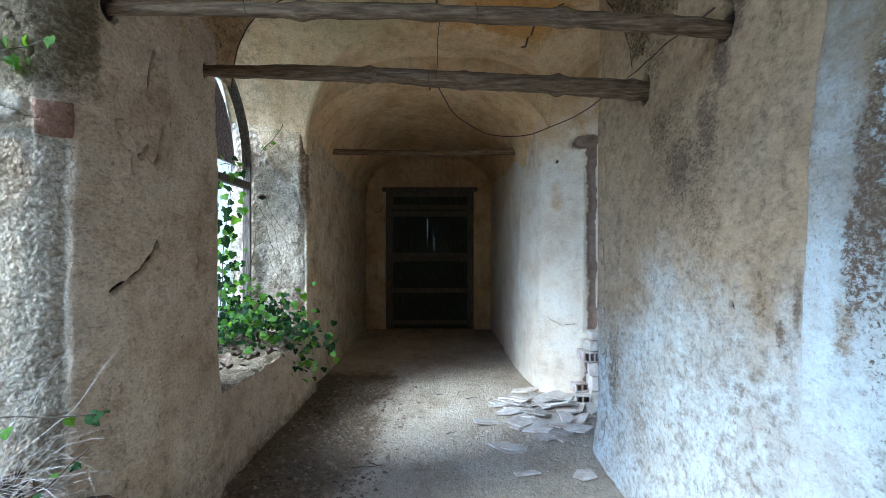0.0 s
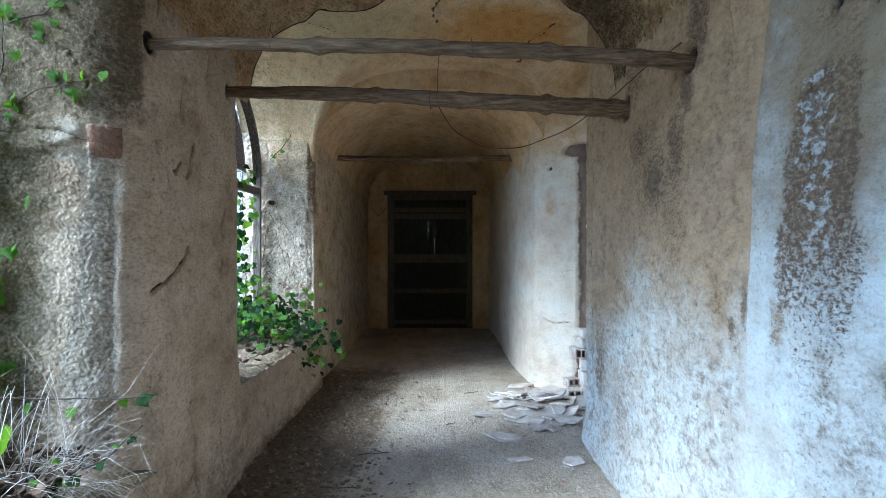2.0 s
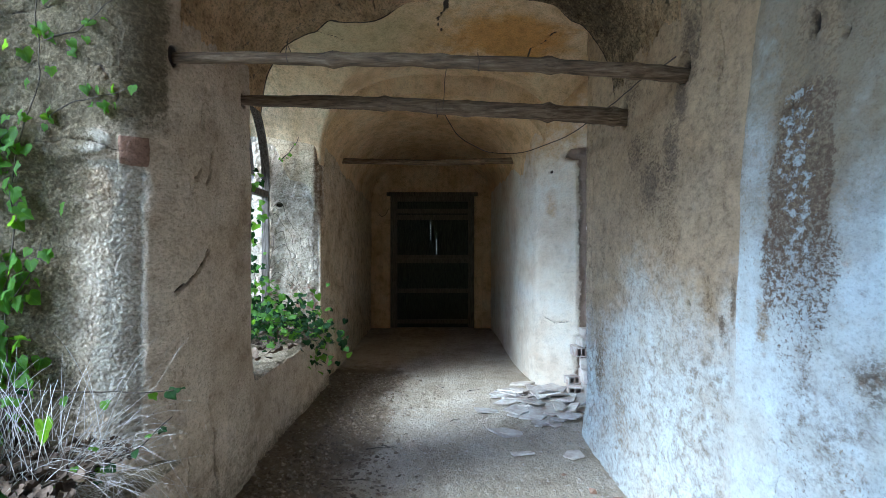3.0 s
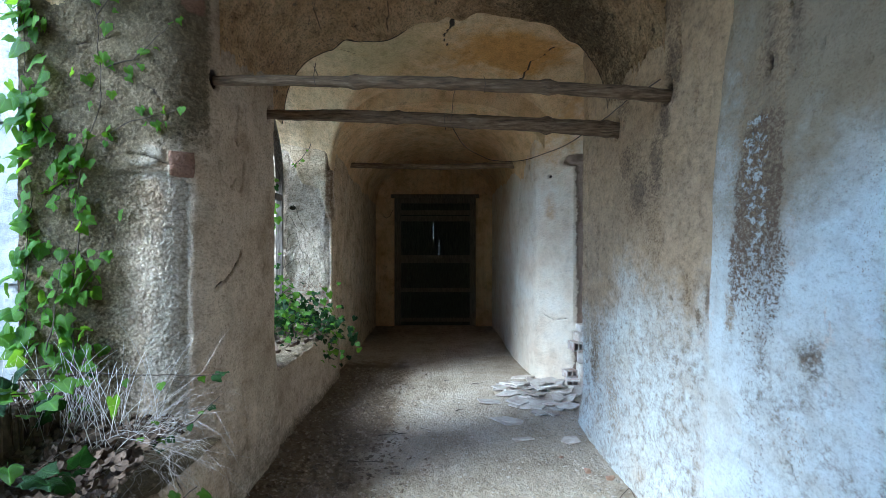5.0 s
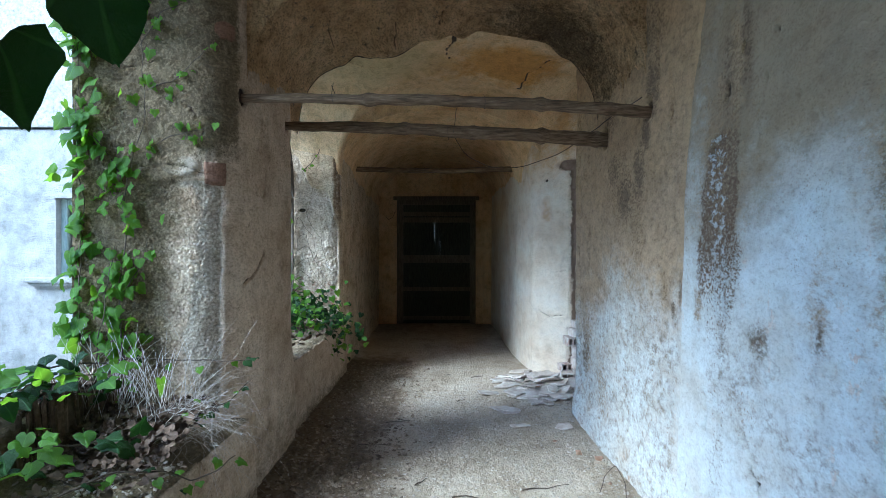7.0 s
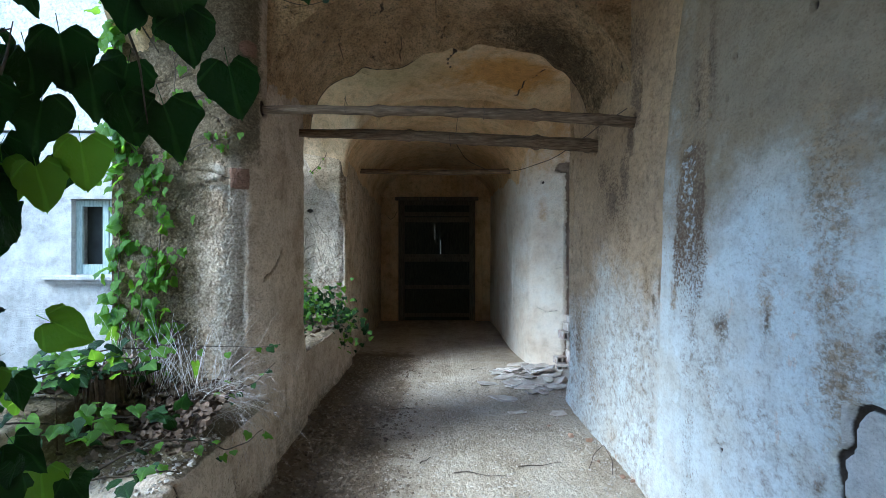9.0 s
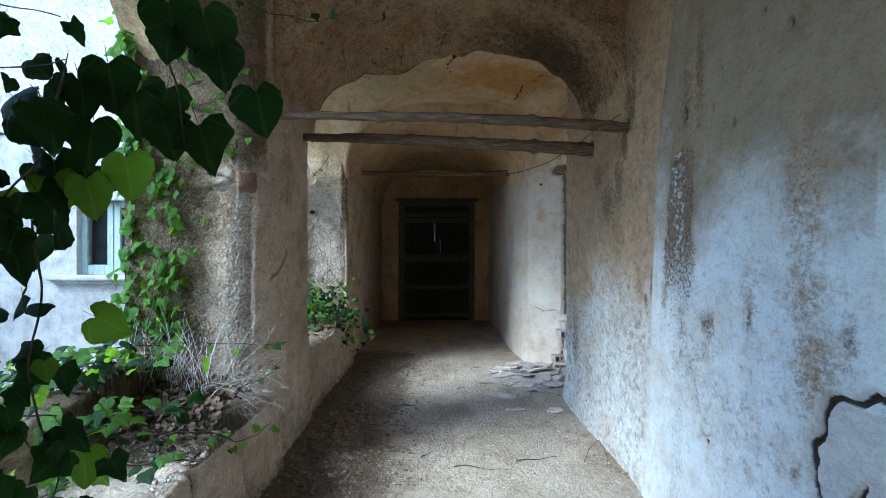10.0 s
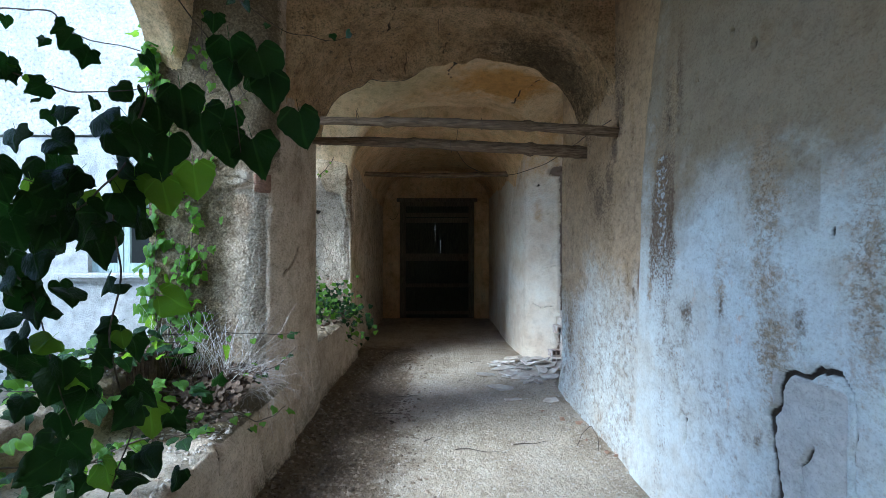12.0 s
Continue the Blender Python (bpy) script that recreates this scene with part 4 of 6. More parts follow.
structure(part("wall_outer_east", one_box(1.35, 1.6, -4.8, 9.95, -0.6, 3.13), m_outer, None), "outer masonry wall", "wall")
ys = span(-4.8, 9.95, 0.04)
low = np.where((ys > -0.60) & (ys < 1.72), barrel(ys, -0.62, 1.80, 1.85, 0.79, 2.0, 2.0), np.where((ys > 3.0) & (ys < 5.1), barrel(ys, 2.98, 5.12, 1.75, 0.86, 2.8, 2.0), np.where((ys > -3.9) & (ys < -1.7), barrel(ys, -3.92, -1.68, 1.95, 0.5, 3.0, 2.0), -0.6)))
P = np.stack([stack(XO + 0 * ys, ys, low + (6.5 - low) * k) for k in np.linspace(0, 1, 20)], 1)
structure(sheet("wall_arcade_front", P, m_outer, lambda P: wavy(P, 0.015, 2, 0.005, 9, 120), flip=True), "outer face of the arcade wall", "wall")

# added out of view to cut low skylight reaching the gallery
structure(part("wall_courtyard_wing", one_box(-9.4, -9.0, -9.0, 7.0, -0.6, 2.8), m_outer, None), "unseen plain block added to hold back the low sky", "wall")

# added behind the door so its slits don't open on bare sky
structure(part("wall_behind_door", one_box(-3.0, 2.5, 11.2, 11.5, -0.6, 5.0), m_outer, None), "unseen plain wall added to dim the door slits", "wall")

# ---- end wall and door ----
D0, D1, DZ = -0.82, 0.44, 1.98
bm = bmesh.new()
box(bm, -1.25, D0, Y_END, Y_END + 0.35, -0.1, 2.8, 0.012)
box(bm, D1, 0.95, Y_END, Y_END + 0.35, -0.1, 2.8, 0.012)
box(bm, D0, D1, Y_END + 0.001, Y_END + 0.35, DZ, 2.8, 0.012)
wall_north = structure(part("wall_north", bm, m_passage, None), "shadowed cream end wall round the door", "wall")


def pole(name, a, b, r0, r1, sag, seed, label):
    n = 140
    k = np.linspace(0, 1, n)
    a, b = np.array(a, float), np.array(b, float)
    pts = a + (b - a) * k[:, None]
    q = np.stack([k * 3, 0 * k + seed, 0 * k], 1)
    pts[:, 2] += sag * np.sin(k * math.pi) + 0.012 * fbm(q, 1.1, 3, seed)
    pts[:, 1] += 0.012 * fbm(q, 1.1, 3, seed + 3)
    rad = (r0 + (r1 - r0) * k) * (1 + 0.10 * fbm(q, 3, 3, seed + 5))
    for at, r in ((0.31, 0.25), (0.52, 0.16), (0.73, 0.3), (0.9, 0.2)):
        rad *= 1 + r * np.exp(-((k - at - 0.03 * (seed % 3)) / 0.012) ** 2)
    v, f = tube_mesh(pts, rad, 18, 0.2, seed)
    return tagged(mesh_object(name, v, f, m_pole), label=label, category="pole", group="tie poles across the passage")


pole("tie_pole", (-1.03, 2.02, 1.893), (0.885, 2.02, 1.828), 0.021, 0.030, 0.018, 3, "grey weathered wooden pole set between the walls")
pole("tie_pole", (-1.02, 2.77, 1.902), (0.89, 2.83, 1.832), 0.026, 0.042, 0.012, 5, "thick bark-stripped wooden pole with split grain")
pole("tie_pole", (-1.07, 6.3, 2.08), (0.76, 6.3, 2.08), 0.028, 0.030, -0.01, 8, "thin wooden pole wedged across the dark passage")

# ---- door ----
m_jamb = varied("brown_door_frame_wood", [(0.36, (0.085, 0.075, 0.052)), (0.5, (0.155, 0.135, 0.097)), (0.65, (0.23, 0.20, 0.15))], 12, 0.4, 0.75, (9, 9, 0.9))
door = tagged(new("door_1"), label="closed dark wooden plank door with a small shuttered opening", category="door", kind="structure")
yd = Y_END + 0.10
part("jamb", one_box(D0, D0 + 0.10, yd - 0.05, yd + 0.06, 0, 1.90, 0.006), m_jamb, door)
part("jamb", one_box(D1 - 0.09, D1, yd - 0.05, yd + 0.06, 0, 1.90, 0.006), m_jamb, door)
part("lintel", one_box(D0, D1, yd - 0.06, yd + 0.06, 1.90, 1.975, 0.008), m_jamb, door)
part("cornice", one_box(D0 - 0.05, D1 + 0.05, Y_END - 0.05, Y_END - 0.003, 1.97, 2.03, 0.01), m_jamb, door, "rough dark wooden lintel board")
L0, L1 = D0 + 0.10, D1 - 0.09
for x0, x1 in ((D0 - 0.13, D0 - 0.004), (D1 + 0.004, D1 + 0.12)):
    structure(part("trim", one_box(x0, x1, Y_END - 0.028, Y_END + 0.05, -0.02, 1.965, 0.012), m_passage, None), "plaster strip beside the door", "trim")
W0, W1, WZ0, WZ1 = -0.47, 0.14, 1.10, 1.61
for z0, z1, dy in ((0.06, 0.12, -0.025), (0.52, 0.585, -0.025), (0.97, 1.04, -0.025), (1.72, 1.79, -0.02), (1.62, 1.70, -0.02), (1.04, 1.095, -0.018)):
    part("rail", one_box(L0, L1, yd + dy, yd + 0.03, z0, z1, 0.006), m_jamb, door)
for x0, x1, z0, z1 in ((L0, W0 - 0.07, 0.0, 1.9), (W1 + 0.07, L1, 0.0, 1.9), (W0 - 0.068, W0, 1.04, 1.9), (W1, W1 + 0.068, 1.04, 1.9)):
    part("stile", one_box(x0 + 0.002, x1 - 0.002, yd - 0.006, yd + 0.03, z0, z1, 0.004), m_door, door)
for k in range(4):
    w = (W1 - W0 + 0.136) / 4
    x0 = W0 - 0.068 + k * w
    part("board", one_box(x0 + 0.002, x0 + w - 0.002, yd, yd + 0.03, 0.0, 1.04, 0.003), m_door, door)
for k in range(3):
    w = (W1 - W0) / 3
    part("board", one_box(W0 + k * w + 0.002, W0 + (k + 1) * w - 0.002, yd + 0.002, yd + 0.03, 1.70, 1.90, 0.003), m_door, door)
# shutter leaves behind the opening, warped apart so that daylight shows
for x0, x1, z0, z1 in ((L0, -0.2235, 0, 1.9), (-0.2195, -0.1315, 0, 1.9), (-0.1275, L1, 0, 1.9), (-0.2234, -0.2196, 0, 1.32), (-0.1314, -0.1276, 0, 1.10), (-0.1314, -0.1276, 1.33, 1.9), (-0.2234, -0.2196, 1.59, 1.9)):
    part("shutter", one_box(x0, x1, yd + 0.032, yd + 0.05, z0, z1), m_door, door)
part("latch", one_box(L0 + 0.03, L0 + 0.16, yd - 0.02, yd - 0.008, 1.36, 1.42, 0.004), m_door, door)

# ---- courtyard facade ----
FY = 6.5
facade = structure(new("courtyard_facade"), "bright weathered white courtyard facade with a moulded window sill", "building")
fx0, fx1, fz0, fz1 = -4.53, -3.73, 0.87, 1.77
bm = bmesh.new()
for x0, x1, z0, z1 in ((-11, fx0, -0.6, 2.56), (fx1, XO - 0.02, -0.6, 2.56), (fx0, fx1, -0.6, fz0), (fx0, fx1, fz1, 2.56)):
    box(bm, x0, x1, FY, FY + 0.4, z0, z1)
part("wall", bm, m_facade, facade)
part("upper_wall", one_box(-11, XO - 0.02, FY - 0.035, FY + 0.4, 2.585, 8.0, 0.01), m_roughcast, facade, "coarse roughcast upper storey")
bm = bmesh.new()
box(bm, fx0 - 0.32, fx1 + 0.3, FY - 0.12, FY + 0.02, 0.805, 0.868, 0.02)
box(bm, fx0 - 0.28, fx1 + 0.26, FY - 0.07, FY + 0.02, 0.765, 0.803, 0.012)
part("window_sill", bm, m_facade, facade, "moulded grey stone sill")
m_shut = varied("faded_green_shutter", [(0.3, (0.20, 0.26, 0.23)), (0.6, (0.36, 0.42, 0.38)), (0.8, (0.50, 0.53, 0.49))], 8, 0.4, 0.8, (6, 6, 1))
m_dark = varied("dark_room", [(0.3, (0.02, 0.022, 0.02)), (0.7, (0.05, 0.055, 0.05))], 3, 0.1, 0.6)
# near-black plate standing in for the unlit room behind the leaves
win = part("window", one_box(fx0, fx1, FY + 0.36, FY + 0.39, fz0, fz1), m_dark, facade, "old two-leaf window with dark interior")
mid = (fx0 + fx1) / 2
for x0, x1 in ((fx0, mid - 0.005), (mid + 0.005, fx1)):
    for a, b, c, d in ((x0, x0 + 0.075, fz0, fz1), (x1 - 0.075, x1, fz0, fz1), (x0 + 0.075, x1 - 0.075, fz0, fz0 + 0.12), (x0 + 0.075, x1 - 0.075, fz1 - 0.08, fz1)):
        part("window_frame", one_box(a + 0.001, b - 0.001, FY + 0.10, FY + 0.15, c, d, 0.006), m_shut, win)
part("window_surround", one_box(fx0 - 0.03, fx1 + 0.03, FY - 0.02, FY + 0.1, fz1, fz1 + 0.035, 0.005), m_facade, win)

# ---- arched wooden window frame of the second arch ----
xw = -1.50
frame_thing = tagged(new("arched_window_frame"), label="weathered grey wooden arched window frame without glass", category="window frame")
part("post", one_box(xw - 0.03, xw + 0.03, 5.01, 5.045, 0.50, 1.76, 0.006), m_frame, frame_thing)
part("post", one_box(xw - 0.03, xw + 0.03, 3.08, 3.115, 0.50, 1.76, 0.006), m_frame, frame_thing)
part("transom", one_box(xw - 0.028, xw + 0.028, 3.116, 5.009, 1.61, 1.66, 0.005), m_frame, frame_thing)
angs = np.linspace(0, math.pi, 26)
outer = np.stack([4.0625 + 0.9825 * np.cos(angs), 1.76 + 0.72 * np.sin(angs)], 1)
inner = np.stack([4.0625 + 0.9475 * np.cos(angs), 1.76 + 0.685 * np.sin(angs)], 1)
verts, faces = [], []
for (a, b), (c, d) in zip(outer, inner):
    verts += [(xw - 0.03, a, b), (xw + 0.03, a, b), (xw + 0.03, c, d), (xw - 0.03, c, d)]
for k in range(len(angs) - 1):
    for s in range(4):
        p, q = 4 * k + s, 4 * k + (s + 1) % 4
        faces.append((p, q, q + 4, p + 4))
mesh_object("arch", verts, faces, m_frame, frame_thing, False)
# panel added behind the frame head, standing in for the outer arch soffit
m_head_panel = varied("mottled_purple_panel", [(0.36, (0.10, 0.085, 0.09)), (0.5, (0.20, 0.165, 0.175)), (0.64, (0.34, 0.30, 0.31))], 45, 0.6, 0.9)
verts, faces = [], []
for (a, b) in outer[:12]:
    verts += [(xw - 0.10, a, b), (xw - 0.10, a, 1.80), (xw - 0.12, a, b), (xw - 0.12, a, 1.80)]
for k in range(11):
    p, q = 4 * k, 4 * k + 4
    faces += [(p, q, q + 1, p + 1), (p + 2, p + 3, q + 3, q + 2), (p + 1, q + 1, q + 3, p + 3), (p, p + 2, q + 2, q)]
mesh_object("screen", verts, faces, m_head_panel, frame_thing, False)

# ---- foliage ----
def leaf_material(name, dark, light, clear, glow, gloss):
    m, t, bsdf = nodes_of(name)
    rnd = t.nodes.new("ShaderNodeObjectInfo").outputs["Random"]
    at = t.nodes.new("ShaderNodeTexCoord").outputs["Object"]
    n = noise_of(t, at, 3.0, 5, 0.6)
    base = mix_of(t, sum_of(t, sum_of(t, rnd, 0.7, "MULTIPLY"), sum_of(t, n, 0.35, "MULTIPLY")), dark, light)
    bsdf.inputs["Roughness"].default_value = 0.46
    bsdf.inputs["Specular IOR Level"].default_value = gloss
    tr = t.nodes.new("ShaderNodeBsdfTranslucent")
    bright = mix_of(t, 0.6, base, glow)
    t.links.new(bright, tr.inputs[0])
    mixer = t.nodes.new("ShaderNodeMixShader")
    mixer.inputs[0].default_value = clear
    t.links.new(bsdf.outputs[0], mixer.inputs[1])
    t.links.new(tr.outputs[0], mixer.inputs[2])
    b = t.nodes.new("ShaderNodeBump")
    b.inputs["Strength"].default_value, b.inputs["Distance"].default_value = 0.35, 0.03
    # veins fanning out from the stalk
    sep = t.nodes.new("ShaderNodeSeparateXYZ")
    t.links.new(at, sep.inputs[0])
    ang = sum_of(t, sep.outputs[0], sum_of(t, sep.outputs[1], 0.12, "ADD"), "ARCTAN2")
    vein = step_of(t, sum_of(t, sum_of(t, ang, 6.5, "MULTIPLY"), 0.0, "COSINE"), 0.90, 1.0)
    t.links.new(sum_of(t, noise_of(t, at, 9, 4, 0.6), sum_of(t, vein, 0.5, "MULTIPLY")), b.inputs["Height"])
    paler = mix_of(t, sum_of(t, vein, 0.45, "MULTIPLY"), base, tuple(min(1.0, c * 2.4) for c in light))
    t.links.new(paler, bsdf.inputs["Base Color"])
    t.links.new(b.outputs[0], bsdf.inputs["Normal"])
    t.links.new(mixer.outputs[0], t.nodes["Material Output"].inputs[0])
    return m


m_leaf = leaf_material("ivy_leaf", (0.022, 0.075, 0.012), (0.085, 0.20, 0.02), 0.5, (0.36, 0.62, 0.03), 0.32)
# same ivy with the dark of its backlit, shaded side put into the colour
m_leaf_shaded = leaf_material("shaded_ivy_leaf", (0.005, 0.014, 0.004), (0.016, 0.042, 0.009), 0.18, (0.06, 0.18, 0.02), 0.12)
m_stem = varied("ivy_stem", [(0.36, (0.05, 0.038, 0.028)), (0.62, (0.13, 0.10, 0.075))], 60, 0.5, 0.9)
m_straw = varied("dry_straw", [(0.36, (0.40, 0.34, 0.29)), (0.5, (0.56, 0.50, 0.45)), (0.64, (0.68, 0.63, 0.58))], 30, 0.2, 0.85, per_piece=0.3)
m_litter = varied("dry_leaf_litter", [(0.3, (0.045, 0.03, 0.02)), (0.55, (0.12, 0.08, 0.055)), (0.8, (0.22, 0.17, 0.13))], 40, 0.3, 0.9, per_piece=0.45)
m_tile = varied("broken_tile", [(0.36, (0.46, 0.375, 0.32)), (0.5, (0.60, 0.53, 0.47)), (0.64, (0.70, 0.66, 0.61))], 14, 0.2, 0.7, per_piece=0.25)
m_brick = varied("hollow_brick_clay", [(0.36, (0.42, 0.29, 0.23)), (0.5, (0.56, 0.46, 0.40)), (0.62, (0.68, 0.64, 0.60))], 18, 0.3, 0.9, per_piece=0.15)
m_wire = varied("rusty_wire", [(0.3, (0.05, 0.035, 0.025)), (0.7, (0.12, 0.08, 0.06))], 80, 0.1, 0.7)

OUTLINES = (
    ((0.0, 0.10), (0.10, -0.02), (0.27, -0.10), (0.44, 0.00), (0.52, 0.18), (0.50, 0.38), (0.38, 0.58), (0.22, 0.78), (0.08, 0.93), (0.0, 1.02)),
    ((0.0, 0.10), (0.12, -0.02), (0.30, -0.08), (0.52, 0.02), (0.47, 0.20), (0.62, 0.44), (0.44, 0.50), (0.30, 0.62), (0.13, 0.88), (0.0, 1.06)),
    ((0.0, 0.08), (0.16, -0.06), (0.38, -0.10), (0.45, 0.10), (0.56, 0.30), (0.40, 0.44), (0.28, 0.52), (0.20, 0.74), (0.08, 0.90), (0.0, 1.0)),
)


def leaf_mesh(outline, fold, curl, seed, material):
    """One leaf, a unit long, its stalk at the origin and its tip towards +y."""
    fine = [outline[0]]
    for (ax, ay), (bx, by) in zip(outline[:-1], outline[1:]):
        fine += [(ax * 0.75 + bx * 0.25, ay * 0.75 + by * 0.25), (ax * 0.25 + bx * 0.75, ay * 0.25 + by * 0.75)]
    outline = fine + [outline[-1]]
    rng = random.Random(seed)
    verts, faces = [], []

    def lift(x, y):
        return -fold * abs(x) ** 1.3 - curl * max(0.0, y) ** 2 + 0.05 * math.sin(7 * y + 5 * x + seed)

    rib = []
    for k in range(len(outline)):
        y = outline[0][1] + (outline[-1][1] - outline[0][1]) * k / (len(outline) - 1)
        rib.append(len(verts))
        verts.append((0.0, y, lift(0, y)))
    for sgn in (1, -1):
        edge, half = [rib[0]], [rib[0]]
        for k, (x, y) in enumerate(outline[1:-1], 1):
            x = sgn * x * (1 + 0.06 * rng.uniform(-1, 1))
            y += 0.03 * rng.uniform(-1, 1)
            edge.append(len(verts))
            verts.append((x, y, lift(x, y)))
            ym = (y + verts[rib[k]][1]) / 2
            half.append(len(verts))
            verts.append((x * 0.5, ym, lift(x * 0.5, ym) + 0.025))
        edge.append(rib[-1])
        half.append(rib[-1])
        for k in range(len(edge) - 1):
            for a, b in ((rib, half), (half, edge)):
                q = [a[k], b[k], b[k + 1], a[k + 1]]
                q = [v for i, v in enumerate(q) if v not in q[:i]]
                if len(q) > 2:
                    faces.append(tuple(q if sgn > 0 else q[::-1]))
    # stalk
    base = len(verts)
    for y, z in ((0.10, 0.0), (-0.20, 0.10)):
        for a in range(3):
            verts.append((0.009 * math.cos(a * 2.1), y, z + lift(0, y if y > 0 else 0) + 0.009 * math.sin(a * 2.1)))
    faces += [(base + a, base + (a + 1) % 3, base + 3 + (a + 1) % 3, base + 3 + a) for a in range(3)]
    me = bpy.data.meshes.new("leaf")
    me.from_pydata(verts, [], faces)
    me.polygons.foreach_set("use_smooth", [True] * len(me.polygons))
    me.materials.append(material)
    return me


SHAPES = ((OUTLINES[0], 0.25, 0.12), (OUTLINES[1], 0.15, 0.2), (OUTLINES[2], 0.3, 0.08), (OUTLINES[0], 0.1, 0.25), (OUTLINES[1], 0.3, 0.05), (OUTLINES[2], 0.12, 0.22))
LEAVES = [leaf_mesh(o, f, c, s, m_leaf) for s, (o, f, c) in enumerate(SHAPES)] + [leaf_mesh(o, f, c, s, m_leaf_shaded) for s, (o, f, c) in enumerate(SHAPES)]
SHADED = (6, 7, 8, 9, 10, 11)
ALL = tuple(range(12))


def put_leaf(parent, at, tip, face, size, rng, kinds=(0, 1, 2, 3, 4, 5)):
    """A leaf at a place, pointing along tip, with its upper side towards face."""
    y = Vector(tip).normalized()
    z = Vector(face)
    z = (z - y * z.dot(y))
    z = z.normalized() if z.length > 1e-3 else y.orthogonal().normalized()
    x = y.cross(z)
    m = Matrix((x, y, z)).transposed().to_4x4()
    ob = new("leaf", LEAVES[rng.choice(kinds)])
    ob.parent = parent
    ob.matrix_basis = Matrix.Translation(at) @ m @ Matrix.Diagonal((size, size, size, 1))
    return ob


def curve_points(pts, n, jitter=0.0, seed=0):
    pts = np.asarray(pts, float)
    s = np.concatenate([[0], np.cumsum(np.linalg.norm(np.diff(pts, axis=0), axis=1))])
    k = np.linspace(0, s[-1], n)
    out = np.stack([np.interp(k, s, pts[:, i]) for i in range(3)], 1)
    for _ in range(max(1, n // 12)):
        out[1:-1] = (out[:-2] + 2 * out[1:-1] + out[2:]) / 4
    if jitter:
        q = np.stack([k * 6, 0 * k + seed, 0 * k], 1)
        out += jitter * np.stack([fbm(q, 1.0, 3, seed), fbm(q, 1.0, 3, seed + 7), fbm(q, 1.0, 3, seed + 13)], 1)
    return out


def stems(parent, lines, r0, r1, jitter, seed):
    made = []
    for k, line in enumerate(lines):
        p = curve_points(line, max(8, int(30 * len(line) / 3)), jitter, seed + k)
        r = np.linspace(r0, r1, len(p)) * (1 + 0.25 * fbm(p, 25, 2, seed)) * (0.3 + 0.7 * smooth(0, 5, np.arange(len(p))))
        v, f = tube_mesh(p, r, 5)
        mesh_object("stem", v, f, m_stem, parent)
        made.append(p)
    return made


def leaves_along(parent, pts, count, spread, sizes, tip, face, rng, wild=0.6, kinds=(0, 1, 2, 3, 4, 5)):
    for _ in range(count):
        p = Vector(pts[rng.randrange(len(pts))]) + Vector((rng.gauss(0, 1) * spread[0], rng.gauss(0, 1) * spread[1], rng.gauss(0, 1) * spread[2]))
        t = Vector(tip) + Vector([rng.uniform(-1, 1) * wild for _ in range(3)])
        f = Vector(face) + Vector([rng.uniform(-1, 1) * wild for _ in range(3)])
        put_leaf(parent, p, t, f, rng.uniform(*sizes), rng, kinds)


# ivy climbing the pier
rng = random.Random(11)
ivy = tagged(new("climbing_ivy"), label="green ivy climbing the rough arcade pier", category="ivy")
lines = stems(ivy, [[(-1.42, 1.70, 0.55), (-1.44, 1.71, 1.0), (-1.435, 1.715, 1.36), (-1.41, 1.72, 1.55), (-1.355, 1.735, 1.72), (-1.345, 1.735, 1.88), (-1.37, 1.73, 2.08), (-1.395, 1.725, 2.3), (-1.36, 1.73, 2.7)],
                    [(-1.58, 1.68, 0.55), (-1.60, 1.69, 1.0), (-1.605, 1.69, 1.4), (-1.61, 1.69, 1.8), (-1.60, 1.69, 2.2), (-1.58, 1.68, 2.35)],
                    [(-1.42, 1.715, 1.45), (-1.50, 1.70, 1.58), (-1.60, 1.685, 1.70)],
                    [(-1.36, 1.735, 1.62), (-1.27, 1.755, 1.66), (-1.17, 1.775, 1.69), (-1.09, 1.79, 1.72)],
                    [(-1.345, 1.735, 1.86), (-1.24, 1.76, 1.90), (-1.15, 1.775, 1.99), (-1.10, 1.79, 2.06)],
                    [(-1.43, 1.71, 1.0), (-1.37, 1.73, 1.10), (-1.33, 1.74, 1.22)],
                    [(-1.55, 1.66, 0.6), (-1.50, 1.66, 0.9), (-1.46, 1.69, 1.2)],
                    [(-1.37, 1.73, 2.05), (-1.28, 1.75, 2.2), (-1.2, 1.77, 2.25)]], 0.0036, 0.0013, 0.024, 20)
leaves_along(ivy, lines[1][8:], 130, (0.042, 0.02, 0.03), (0.04, 0.082), (-0.5, -0.2, -0.7), (-0.5, -1.0, 0.3), rng, 0.7)
leaves_along(ivy, lines[2], 30, (0.035, 0.012, 0.05), (0.03, 0.07), (0.1, -0.2, -0.8), (-0.5, -1, 0.3), rng, 0.7)
leaves_along(ivy, lines[0][:40], 56, (0.045, 0.012, 0.04), (0.03, 0.07), (0.2, -0.1, -0.8), (-0.4, -1, 0.4), rng, 0.7)
leaves_along(ivy, lines[0][40:], 26, (0.05, 0.012, 0.05), (0.022, 0.055), (0.2, -0.1, -0.8), (-0.4, -1, 0.4), rng, 0.7)
leaves_along(ivy, lines[3], 16, (0.02, 0.010, 0.03), (0.022, 0.045), (0.3, 0, -0.8), (-0.4, -1, 0.3), rng, 0.7)
leaves_along(ivy, lines[4], 9, (0.02, 0.010, 0.03), (0.02, 0.045), (0.3, 0, -0.8), (-0.4, -1, 0.3), rng, 0.7)
